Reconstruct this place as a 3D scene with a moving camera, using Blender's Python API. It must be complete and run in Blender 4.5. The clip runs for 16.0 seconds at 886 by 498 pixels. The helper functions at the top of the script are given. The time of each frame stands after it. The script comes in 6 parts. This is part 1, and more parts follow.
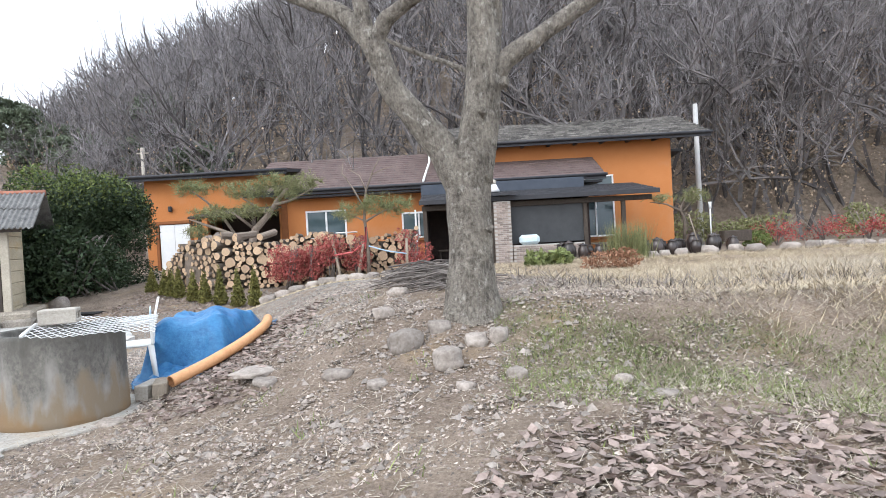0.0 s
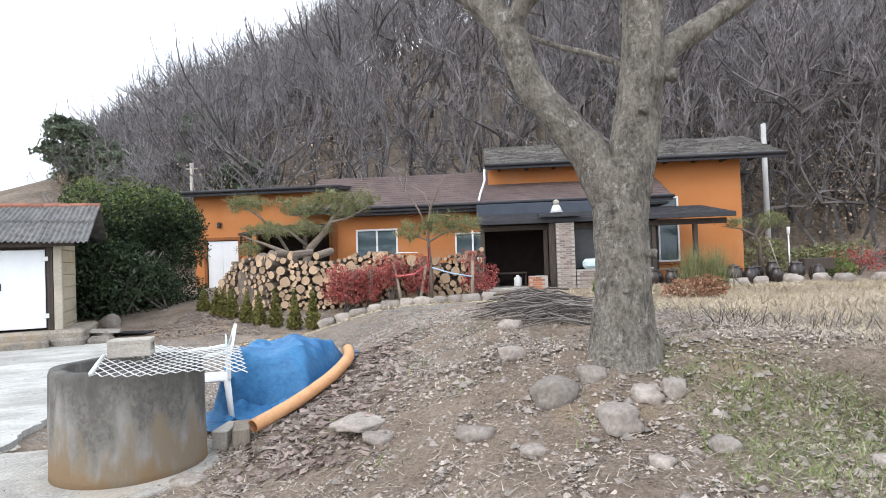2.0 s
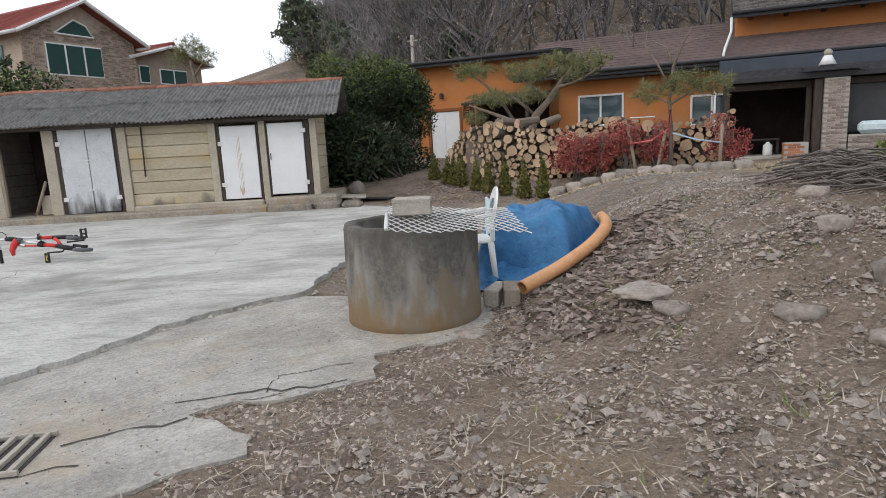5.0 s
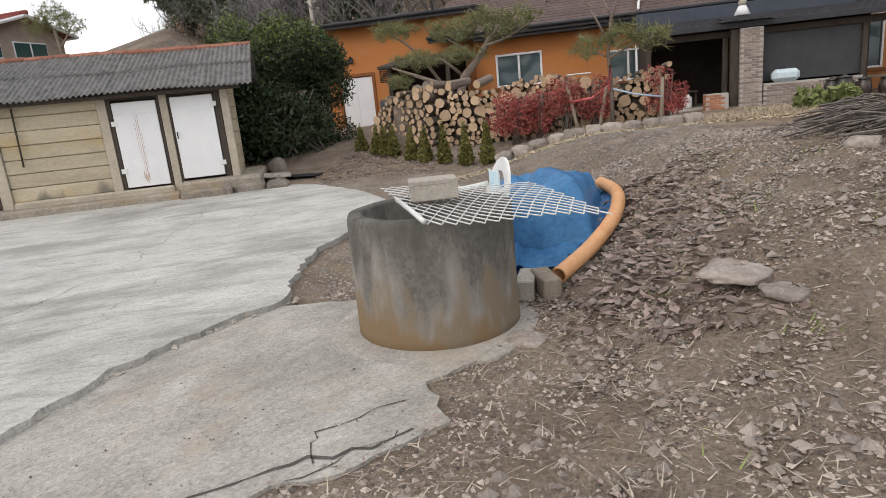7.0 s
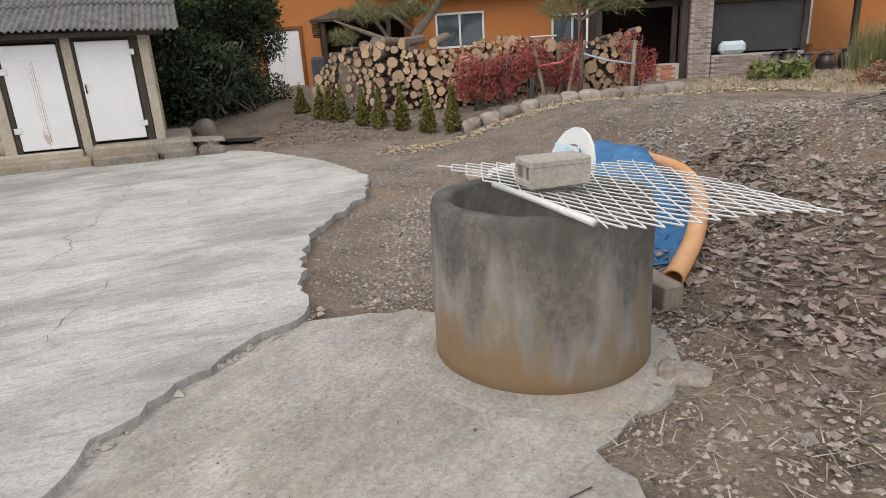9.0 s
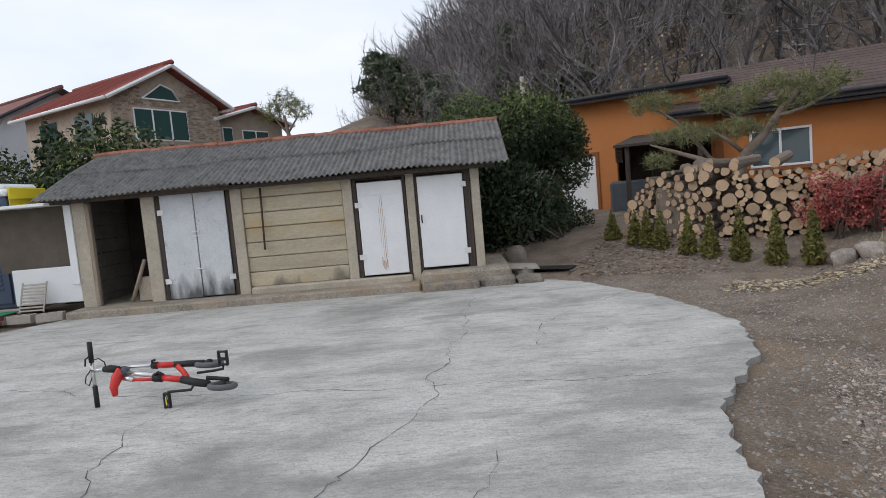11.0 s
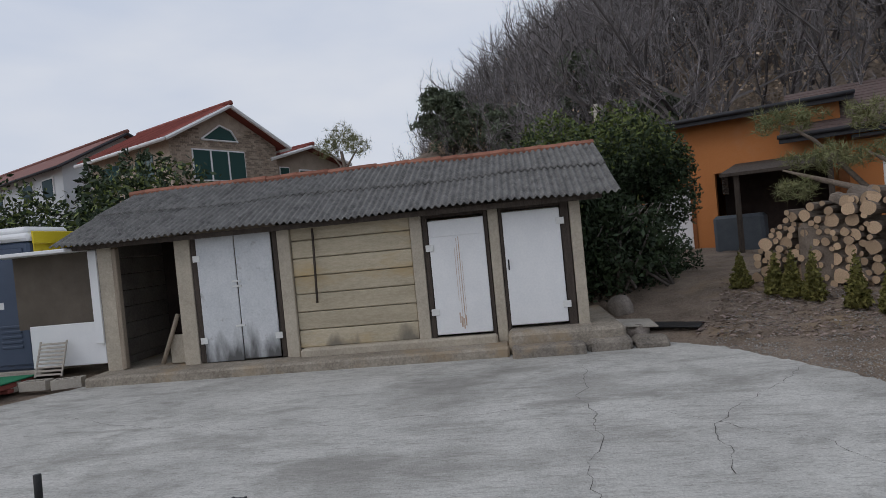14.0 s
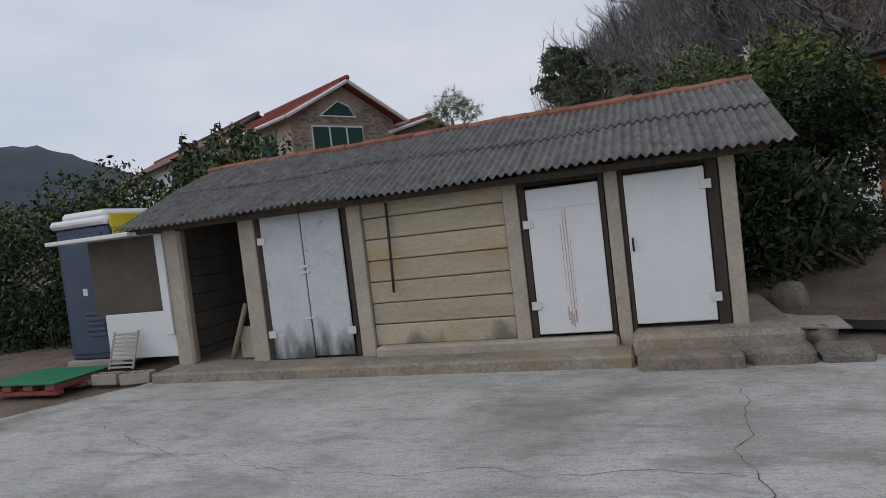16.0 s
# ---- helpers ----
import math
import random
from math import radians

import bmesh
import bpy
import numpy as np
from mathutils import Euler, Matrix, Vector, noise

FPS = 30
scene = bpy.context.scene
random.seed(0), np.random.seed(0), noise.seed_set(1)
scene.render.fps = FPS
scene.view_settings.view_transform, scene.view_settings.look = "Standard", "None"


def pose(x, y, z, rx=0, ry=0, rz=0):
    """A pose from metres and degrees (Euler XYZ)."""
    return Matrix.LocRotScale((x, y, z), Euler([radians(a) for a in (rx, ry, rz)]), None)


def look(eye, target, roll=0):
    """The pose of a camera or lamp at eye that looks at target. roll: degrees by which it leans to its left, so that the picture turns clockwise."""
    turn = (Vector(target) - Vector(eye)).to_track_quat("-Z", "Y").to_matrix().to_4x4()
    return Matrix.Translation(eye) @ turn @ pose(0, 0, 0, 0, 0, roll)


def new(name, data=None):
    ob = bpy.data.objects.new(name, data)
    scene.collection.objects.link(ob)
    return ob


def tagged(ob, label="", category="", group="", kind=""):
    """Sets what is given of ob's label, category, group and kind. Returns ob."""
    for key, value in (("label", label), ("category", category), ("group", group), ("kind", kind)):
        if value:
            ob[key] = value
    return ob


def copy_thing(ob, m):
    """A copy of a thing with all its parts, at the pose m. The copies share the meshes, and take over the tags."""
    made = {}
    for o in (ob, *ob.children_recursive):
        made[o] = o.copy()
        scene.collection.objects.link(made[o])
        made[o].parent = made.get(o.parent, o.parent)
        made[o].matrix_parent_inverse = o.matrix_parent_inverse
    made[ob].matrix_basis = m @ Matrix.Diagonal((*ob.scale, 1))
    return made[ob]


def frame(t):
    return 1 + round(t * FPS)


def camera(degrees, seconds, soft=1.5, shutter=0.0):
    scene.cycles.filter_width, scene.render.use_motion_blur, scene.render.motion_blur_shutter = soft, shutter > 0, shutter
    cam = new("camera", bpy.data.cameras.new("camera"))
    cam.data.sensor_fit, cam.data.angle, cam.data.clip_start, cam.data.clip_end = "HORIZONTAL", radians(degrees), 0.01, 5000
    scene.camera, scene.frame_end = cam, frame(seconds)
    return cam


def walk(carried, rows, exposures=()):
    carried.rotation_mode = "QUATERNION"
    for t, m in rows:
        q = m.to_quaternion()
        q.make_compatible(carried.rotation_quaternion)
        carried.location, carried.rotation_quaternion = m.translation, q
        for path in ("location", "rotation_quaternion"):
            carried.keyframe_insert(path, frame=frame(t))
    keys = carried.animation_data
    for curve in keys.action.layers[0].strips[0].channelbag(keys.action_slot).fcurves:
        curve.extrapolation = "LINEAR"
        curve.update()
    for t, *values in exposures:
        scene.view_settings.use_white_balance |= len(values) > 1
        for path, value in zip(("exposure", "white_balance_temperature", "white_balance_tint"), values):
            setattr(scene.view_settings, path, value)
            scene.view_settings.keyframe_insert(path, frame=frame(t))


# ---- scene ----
cam = camera(72.1, 16.0, soft=0.8)
PATH = [
    (0, (0.073, 0.894, 1.566), (0.036, 2.893, 1.528), -3.1),
    (0.5, (-0.258, 1.226, 1.574), (-0.393, 3.221, 1.535), -0.3),
    (1, (-0.587, 1.526, 1.594), (-0.745, 3.520, 1.572), -1.7),
    (1.5, (-0.751, 1.813, 1.629), (-0.882, 3.809, 1.635), -2.4),
    (2, (-0.852, 1.881, 1.633), (-0.988, 3.876, 1.668), -2.0),
    (2.5, (-0.919, 1.872, 1.639), (-1.091, 3.864, 1.648), -1.8),
    (3, (-0.975, 1.876, 1.632), (-1.365, 3.837, 1.595), -2.8),
    (3.5, (-0.947, 1.915, 1.601), (-1.590, 3.806, 1.503), -2.8),
    (4, (-0.996, 1.907, 1.578), (-1.739, 3.753, 1.374), -2.4),
    (4.5, (-1.246, 1.975, 1.553), (-2.012, 3.802, 1.281), -3.1),
    (5, (-1.486, 2.064, 1.538), (-2.269, 3.870, 1.188), -2.9),
    (5.2, (-1.587, 2.153, 1.516), (-2.367, 3.956, 1.140), -2.6),
    (7.3, (-2.892, 2.848, 1.592), (-3.332, 4.728, 1.075), -5.2),
    (7.5, (-3.029, 2.977, 1.558), (-3.456, 4.851, 1.006), -4.2),
    (8, (-3.387, 3.189, 1.564), (-3.599, 5.089, 0.977), -4.3),
    (8.5, (-3.673, 3.434, 1.538), (-3.807, 5.332, 0.920), -4.3),
    (9, (-4.001, 3.607, 1.586), (-4.180, 5.505, 0.979), -3.4),
    (9.5, (-4.486, 3.888, 1.644), (-4.900, 5.794, 1.201), -6.7),
    (10, (-4.905, 3.955, 1.755), (-5.457, 5.843, 1.394), -6.6),
    (10.2, (-4.983, 4.068, 1.732), (-5.632, 5.941, 1.469), -6.3),
    (12.3, (-6.219, 4.529, 1.757), (-7.313, 6.196, 1.602), -2.7),
    (12.5, (-6.372, 4.652, 1.751), (-7.446, 6.332, 1.602), -2.5),
    (13, (-6.686, 5.028, 1.791), (-7.678, 6.764, 1.733), -5.0),
    (13.5, (-6.770, 5.467, 1.821), (-7.754, 7.208, 1.783), -5.2),
    (14, (-6.876, 5.958, 1.831), (-7.973, 7.630, 1.801), -5.5),
    (14.5, (-7.135, 6.383, 1.869), (-8.336, 7.982, 1.856), -6.2),
    (15, (-7.211, 6.907, 1.856), (-8.472, 8.459, 1.830), -6.8),
    (15.5, (-7.380, 7.331, 1.826), (-8.699, 8.834, 1.768), -5.1),
    (16, (-7.660, 7.731, 1.835), (-9.086, 9.132, 1.757), -6.7),
]
walk(cam, [(t, look(eye, target, roll)) for t, eye, target, roll in PATH],
     [(0, 1.08, 6150, 9), (1.5, 1.1, 6150, 9), (2.5, 0.62, 6250, 9), (3, 0.32, 6250, 10), (3.5, -0.3, 6150, 10), (4, -0.34, 6350, 11), (5, 0.08, 6500, 10), (7.5, 0.2, 6900, 12), (9, 0.2, 6900, 12), (10, 0.1, 6600, 10), (12.5, -0.6, 6200, 12), (16, -0.74, 6250, 12)])

# ---- light ----
world = bpy.data.worlds.new("sky")
scene.world = world
world.use_nodes = True
wn = world.node_tree
sky = wn.nodes.new("ShaderNodeTexSky")
sky.sky_type, sky.sun_disc = 'NISHITA', False
sky.sun_elevation, sky.sun_rotation = radians(38), radians(215)
sky.air_density, sky.dust_density, sky.ozone_density = 1.0, 4.0, 1.0
veil = wn.nodes.new("ShaderNodeMixRGB")          # thin cloud cover over the clear sky
veil.inputs[0].default_value = 0.82
cloud = wn.nodes.new("ShaderNodeTexNoise")
cloud.inputs["Scale"].default_value, cloud.inputs["Detail"].default_value = 1.6, 5
wco = wn.nodes.new("ShaderNodeTexCoord")
wmp = wn.nodes.new("ShaderNodeMapping")
wmp.inputs["Scale"].default_value = (1, 1, 3)
wn.links.new(wco.outputs["Generated"], wmp.inputs[0])
wn.links.new(wmp.outputs[0], cloud.inputs["Vector"])
cmix = wn.nodes.new("ShaderNodeMixRGB")
cmix.inputs[1].default_value, cmix.inputs[2].default_value = (9.9, 10.9, 12.6, 1), (13.0, 13.3, 13.7, 1)
crange = wn.nodes.new("ShaderNodeMapRange")
crange.inputs[1].default_value, crange.inputs[2].default_value = 0.36, 0.62
wn.links.new(cloud.outputs[0], crange.inputs[0])
wn.links.new(crange.outputs[0], cmix.inputs[0])
wn.links.new(cmix.outputs[0], veil.inputs[2])
wn.links.new(sky.outputs[0], veil.inputs[1])
wn.links.new(veil.outputs[0], wn.nodes["Background"].inputs[0])
wn.nodes["Background"].inputs[1].default_value = 0.1
sun = new("sun", bpy.data.lights.new("sun", 'SUN'))
sun.data.energy, sun.data.angle, sun.data.color = 0.6, radians(25), (1.0, 0.95, 0.88)
sun.matrix_world = look((0, 0, 30), (0 + 0.573 * 20, 0.82 * 20, 30 - 0.78 * 20))

# ---- materials ----
def mat(name, a, b, scale=6.0, rough=0.85, bump=0.3, fine=60.0, metal=0.0, c=None, cscale=1.5, camt=0.5, dist=0.01, rand=0.0, stretch=(1, 1, 1), spec=0.3):
    """Two-tone surface: broad mottling, fine grain with relief, optional third stain colour and variation per object."""
    m = bpy.data.materials.new(name)
    m.use_nodes = True
    nt = m.node_tree
    bs = nt.nodes["Principled BSDF"]
    co = nt.nodes.new("ShaderNodeTexCoord")
    mp = nt.nodes.new("ShaderNodeMapping")
    mp.inputs["Scale"].default_value = stretch
    nt.links.new(co.outputs["Object"], mp.inputs[0])
    def nz(s, detail=6):
        n = nt.nodes.new("ShaderNodeTexNoise")
        n.inputs["Scale"].default_value, n.inputs["Detail"].default_value, n.inputs["Roughness"].default_value = s, detail + 2, 0.66
        nt.links.new(mp.outputs[0], n.inputs["Vector"])
        return n
    n1, n2 = nz(scale), nz(fine, 4)
    ad = nt.nodes.new("ShaderNodeMath"); ad.operation = 'ADD'
    nt.links.new(n1.outputs[0], ad.inputs[0]); nt.links.new(n2.outputs[0], ad.inputs[1])
    rp = nt.nodes.new("ShaderNodeMapRange")
    rp.inputs[1].default_value, rp.inputs[2].default_value = 0.72, 1.28
    nt.links.new(ad.outputs[0], rp.inputs[0])
    mx = nt.nodes.new("ShaderNodeMixRGB")
    mx.inputs[1].default_value, mx.inputs[2].default_value = (*a, 1), (*b, 1)
    nt.links.new(rp.outputs[0], mx.inputs[0])
    out = mx.outputs[0]
    if c:
        n3 = nz(cscale)
        r3 = nt.nodes.new("ShaderNodeMapRange")
        r3.inputs[1].default_value, r3.inputs[2].default_value = 0.62 - camt * 0.2, 0.78 - camt * 0.2
        nt.links.new(n3.outputs[0], r3.inputs[0])
        m3 = nt.nodes.new("ShaderNodeMixRGB")
        m3.inputs[2].default_value = (*c, 1)
        nt.links.new(r3.outputs[0], m3.inputs[0]); nt.links.new(out, m3.inputs[1])
        out = m3.outputs[0]
    if rand:
        oi = nt.nodes.new("ShaderNodeObjectInfo")
        gi = nt.nodes.new("ShaderNodeNewGeometry")
        sm = nt.nodes.new("ShaderNodeMath"); sm.operation = 'ADD'
        nt.links.new(oi.outputs["Random"], sm.inputs[0]); nt.links.new(gi.outputs["Random Per Island"], sm.inputs[1])
        fr = nt.nodes.new("ShaderNodeMath"); fr.operation = 'FRACT'
        nt.links.new(sm.outputs[0], fr.inputs[0])
        mr = nt.nodes.new("ShaderNodeMapRange")
        mr.inputs[3].default_value, mr.inputs[4].default_value = 1 - rand, 1 + rand
        nt.links.new(fr.outputs[0], mr.inputs[0])
        hs = nt.nodes.new("ShaderNodeHueSaturation")
        nt.links.new(mr.outputs[0], hs.inputs["Value"]); nt.links.new(out, hs.inputs["Color"])
        out = hs.outputs[0]
    nt.links.new(out, bs.inputs["Base Color"])
    bs.inputs["Roughness"].default_value, bs.inputs["Metallic"].default_value = rough, metal
    bs.inputs["Specular IOR Level"].default_value = spec
    if bump:
        bp = nt.nodes.new("ShaderNodeBump")
        bp.inputs["Strength"].default_value, bp.inputs["Distance"].default_value = bump, dist
        nt.links.new(ad.outputs[0], bp.inputs["Height"]); nt.links.new(bp.outputs[0], bs.inputs["Normal"])
    return m

M_SOIL = mat("soil", (0.115, 0.082, 0.06), (0.36, 0.285, 0.22), 1.4, 0.95, 1.0, 38, c=(0.30, 0.22, 0.14), cscale=0.8, camt=0.4, dist=0.04)
M_HILL = mat("hill leaf litter", (0.10, 0.078, 0.06), (0.33, 0.26, 0.20), 0.35, 0.95, 0.9, 3.5, dist=0.3)
M_CONC = mat("yard concrete", (0.38, 0.37, 0.345), (0.64, 0.625, 0.585), 0.9, 0.85, 0.8, 48, c=(0.27, 0.26, 0.235), cscale=0.5, camt=0.35, dist=0.012)
M_CONC2 = mat("old pale concrete", (0.25, 0.235, 0.21), (0.58, 0.55, 0.50), 1.6, 0.9, 0.9, 46, c=(0.44, 0.36, 0.27), cscale=0.9, camt=0.5, dist=0.015)
M_CRACK = mat("crack dirt and pit shade", (0.05, 0.045, 0.04), (0.12, 0.11, 0.10), 8, 1, 0.4)
M_WALL = mat("orange stucco", (0.43, 0.165, 0.052), (0.51, 0.205, 0.072), 0.8, 0.9, 0.4, 45, c=(0.46, 0.215, 0.10), cscale=0.5, dist=0.006)
M_ROOF = mat("mauve shingle", (0.085, 0.060, 0.056), (0.16, 0.115, 0.105), 1.2, 0.9, 0.5, 14, dist=0.02)
M_SLATE = mat("stone roof", (0.06, 0.06, 0.058), (0.24, 0.22, 0.20), 5, 0.9, 0.9, 18, dist=0.05, stretch=(1, 1, 1), rand=0.4)
M_DARK = mat("dark fascia", (0.025, 0.025, 0.03), (0.05, 0.05, 0.055), 4, 0.55, 0.1)
M_NAVY = mat("navy panel", (0.04, 0.05, 0.07), (0.07, 0.08, 0.10), 3, 0.6, 0.1)
M_WHITE = mat("white frame", (0.72, 0.73, 0.74), (0.80, 0.80, 0.80), 3, 0.4, 0.05)
M_WDOOR = mat("white painted steel", (0.70, 0.71, 0.72), (0.80, 0.80, 0.80), 2, 0.5, 0.1, 30)
M_WOODD = mat("dark old wood", (0.035, 0.028, 0.024), (0.10, 0.08, 0.065), 5, 0.9, 0.6, 40, stretch=(6, 6, 0.6))
M_WOODG = mat("grey weathered wood", (0.20, 0.16, 0.12), (0.38, 0.32, 0.25), 4, 0.9, 0.6, 40, stretch=(5, 5, 0.6))
M_PLINTH = mat("worn brown-stained concrete", (0.17, 0.145, 0.115), (0.44, 0.39, 0.32), 1.8, 0.95, 0.9, 30, c=(0.34, 0.26, 0.17), cscale=1.4, camt=0.5, dist=0.015)
M_STEP = mat("rough dark step stone", (0.12, 0.105, 0.09), (0.34, 0.30, 0.25), 3, 0.95, 1.0, 34, c=(0.36, 0.28, 0.19), cscale=2.0, camt=0.4, dist=0.02)
M_POST = mat("concrete post", (0.34, 0.30, 0.24), (0.52, 0.46, 0.37), 2, 0.9, 0.6, 30, dist=0.01)
M_PANEL = mat("cast concrete panel", (0.36, 0.31, 0.22), (0.54, 0.47, 0.35), 1.5, 0.9, 0.5, 25, c=(0.44, 0.33, 0.18), cscale=0.9, rand=0.1, stretch=(0.6, 0.6, 2))
M_ASB = mat("corrugated cement sheet", (0.055, 0.053, 0.051), (0.25, 0.243, 0.232), 5, 0.95, 0.9, 60, c=(0.31, 0.30, 0.285), cscale=26, camt=0.25, dist=0.008)
M_RIDGE = mat("ridge tile", (0.22, 0.09, 0.06), (0.34, 0.16, 0.11), 5, 0.9, 0.5, rand=0.2)
M_WELL = mat("stained well concrete", (0.08, 0.075, 0.068), (0.215, 0.2, 0.176), 2.6, 0.9, 0.8, 34, c=(0.10, 0.095, 0.085), cscale=2.6, camt=0.3, stretch=(1.0, 1.0, 0.7))
M_BARK = mat("grey bark", (0.075, 0.064, 0.054), (0.43, 0.385, 0.325), 7, 0.95, 1.0, 34, c=(0.58, 0.54, 0.48), cscale=18, camt=0.3, dist=0.09, stretch=(1, 1, 0.6))
M_TWIG = mat("dry sticks", (0.10, 0.085, 0.075), (0.24, 0.21, 0.19), 9, 0.95, 0.5, rand=0.3)
M_FOREST = mat("forest bark", (0.07, 0.062, 0.06), (0.17, 0.155, 0.15), 0.3, 0.95, 0, 3, rand=0.4)
M_SPRAY = mat("grey forest twigs", (0.16, 0.148, 0.15), (0.31, 0.29, 0.295), 0.3, 0.95, 0, 3, rand=0.35)
M_FLEAF = mat("withered oak leaves", (0.25, 0.185, 0.125), (0.42, 0.33, 0.245), 0.5, 0.95, 0, 5, rand=0.35)
M_HEDGE = mat("evergreen leaves", (0.016, 0.028, 0.013), (0.052, 0.078, 0.034), 1.5, 0.6, 0, 8, rand=0.4)
M_HEDGEY = mat("yellow-green leaves", (0.08, 0.12, 0.025), (0.15, 0.17, 0.05), 1.5, 0.6, 0, 8, rand=0.4)
M_PINEF = mat("dull far pine foliage", (0.07, 0.09, 0.06), (0.15, 0.175, 0.11), 2, 0.7, 0, 8, rand=0.35)
M_PINE = mat("pine needles", (0.13, 0.145, 0.06), (0.27, 0.265, 0.13), 2, 0.7, 0, 8, rand=0.35)
M_THUJA = mat("olive conifer leaves", (0.10, 0.10, 0.025), (0.19, 0.17, 0.05), 2, 0.75, 0, 8, rand=0.4)
M_RED = mat("red leaves", (0.22, 0.045, 0.042), (0.42, 0.12, 0.10), 2, 0.8, 0, 8, rand=0.35)
M_LOGEND = mat("cut log end", (0.32, 0.215, 0.135), (0.58, 0.43, 0.29), 9, 0.85, 0.3, 40, rand=0.3)
M_LOGBARK = mat("log bark", (0.12, 0.095, 0.075), (0.27, 0.22, 0.18), 6, 0.95, 0.8, 40, rand=0.3)
M_STONE = mat("field stone", (0.19, 0.16, 0.135), (0.38, 0.335, 0.295), 4, 0.9, 0.6, 30, rand=0.25)
M_GRAVEL = mat("gravel", (0.17, 0.138, 0.115), (0.42, 0.36, 0.31), 6, 0.95, 0.3, 40, rand=0.7)
M_STRAW = mat("dry grass", (0.34, 0.27, 0.18), (0.54, 0.455, 0.325), 1, 0.9, 0, 8, rand=0.3)
M_GRASS = mat("green grass", (0.12, 0.155, 0.05), (0.25, 0.27, 0.11), 1.5, 0.8, 0, 8, rand=0.35)
M_LITTER = mat("fallen leaves", (0.17, 0.125, 0.105), (0.34, 0.27, 0.235), 3, 0.9, 0, 20, rand=0.4)
M_TARP = mat("blue tarpaulin", (0.02, 0.10, 0.25), (0.06, 0.22, 0.42), 2.5, 0.45, 0.5, 18, dist=0.02)
M_PIPE = mat("orange pipe", (0.58, 0.27, 0.115), (0.72, 0.40, 0.20), 4, 0.5, 0.1, 30)
M_PLASTIC = mat("white plastic", (0.66, 0.66, 0.64), (0.76, 0.76, 0.74), 5, 0.4, 0.05)
M_MESH = mat("galvanised mesh", (0.62, 0.62, 0.60), (0.76, 0.76, 0.74), 8, 0.5, 0.1, metal=0.3)
M_BLOCK = mat("grey block", (0.32, 0.29, 0.25), (0.48, 0.44, 0.38), 5, 0.95, 0.7, 40)
M_BRICK = mat("brown brick", (0.22, 0.175, 0.15), (0.36, 0.30, 0.265), 5, 0.9, 0.5, 30, rand=0.3)
M_BRICKR = mat("red brick", (0.34, 0.14, 0.08), (0.48, 0.22, 0.13), 5, 0.9, 0.5, 30, rand=0.25)
M_BRICK2 = mat("mixed buff brick", (0.24, 0.19, 0.15), (0.42, 0.345, 0.275), 2, 0.9, 0.3, 20, rand=0.35)
M_MORTAR = mat("mortar", (0.36, 0.34, 0.31), (0.48, 0.45, 0.42), 5, 0.95, 0.4)
M_JAR = mat("brown-black glazed pottery", (0.028, 0.022, 0.020), (0.06, 0.045, 0.04), 3, 0.3, 0.1, rand=0.4, spec=0.5)
M_BLACK = mat("black rubber", (0.015, 0.015, 0.016), (0.03, 0.03, 0.03), 6, 0.6, 0.2)
M_BIKER = mat("red bicycle paint", (0.55, 0.03, 0.03), (0.62, 0.05, 0.04), 4, 0.3, 0)
M_CHROME = mat("brushed metal", (0.6, 0.6, 0.6), (0.7, 0.7, 0.7), 6, 0.3, 0.05, metal=0.9)
M_TOILET = mat("slate blue plastic", (0.055, 0.075, 0.12), (0.075, 0.10, 0.15), 2, 0.45, 0.05)
M_YELLOW = mat("yellow plastic", (0.66, 0.50, 0.02), (0.74, 0.58, 0.05), 2, 0.45, 0.05)
M_GREEN = mat("green turf mat", (0.02, 0.16, 0.08), (0.04, 0.24, 0.12), 6, 0.95, 0.5, 60)
M_PALLET = mat("red-brown pallet", (0.22, 0.06, 0.05), (0.32, 0.10, 0.08), 5, 0.7, 0.2)
M_TILE = mat("red roof tile", (0.20, 0.05, 0.04), (0.30, 0.09, 0.07), 2, 0.7, 0.3, 10, rand=0.2)
M_BRICKB = mat("buff house brick", (0.25, 0.205, 0.165), (0.40, 0.335, 0.27), 3, 0.9, 0.3, 20, rand=0.3)
# blue-grey of the far ridge is distance haze mixed into its colour
M_MTN = mat("far wooded hill in haze blue", (0.045, 0.06, 0.075), (0.075, 0.095, 0.11), 0.03, 1, 0, 0.3)
# near-black tone carries the shade inside porch, recess and open shed bay
M_INNER = mat("shaded interior", (0.03, 0.022, 0.02), (0.07, 0.05, 0.045), 3, 0.9, 0.2)
M_CLOTH = mat("grey cover", (0.06, 0.07, 0.085), (0.10, 0.115, 0.13), 3, 0.7, 0.4)
M_RUST = mat("rust", (0.28, 0.10, 0.035), (0.45, 0.20, 0.08), 9, 0.95, 0.4)
M_SCREEN = mat("dark insect screen", (0.035, 0.037, 0.04), (0.06, 0.062, 0.065), 3, 0.5, 0.1)

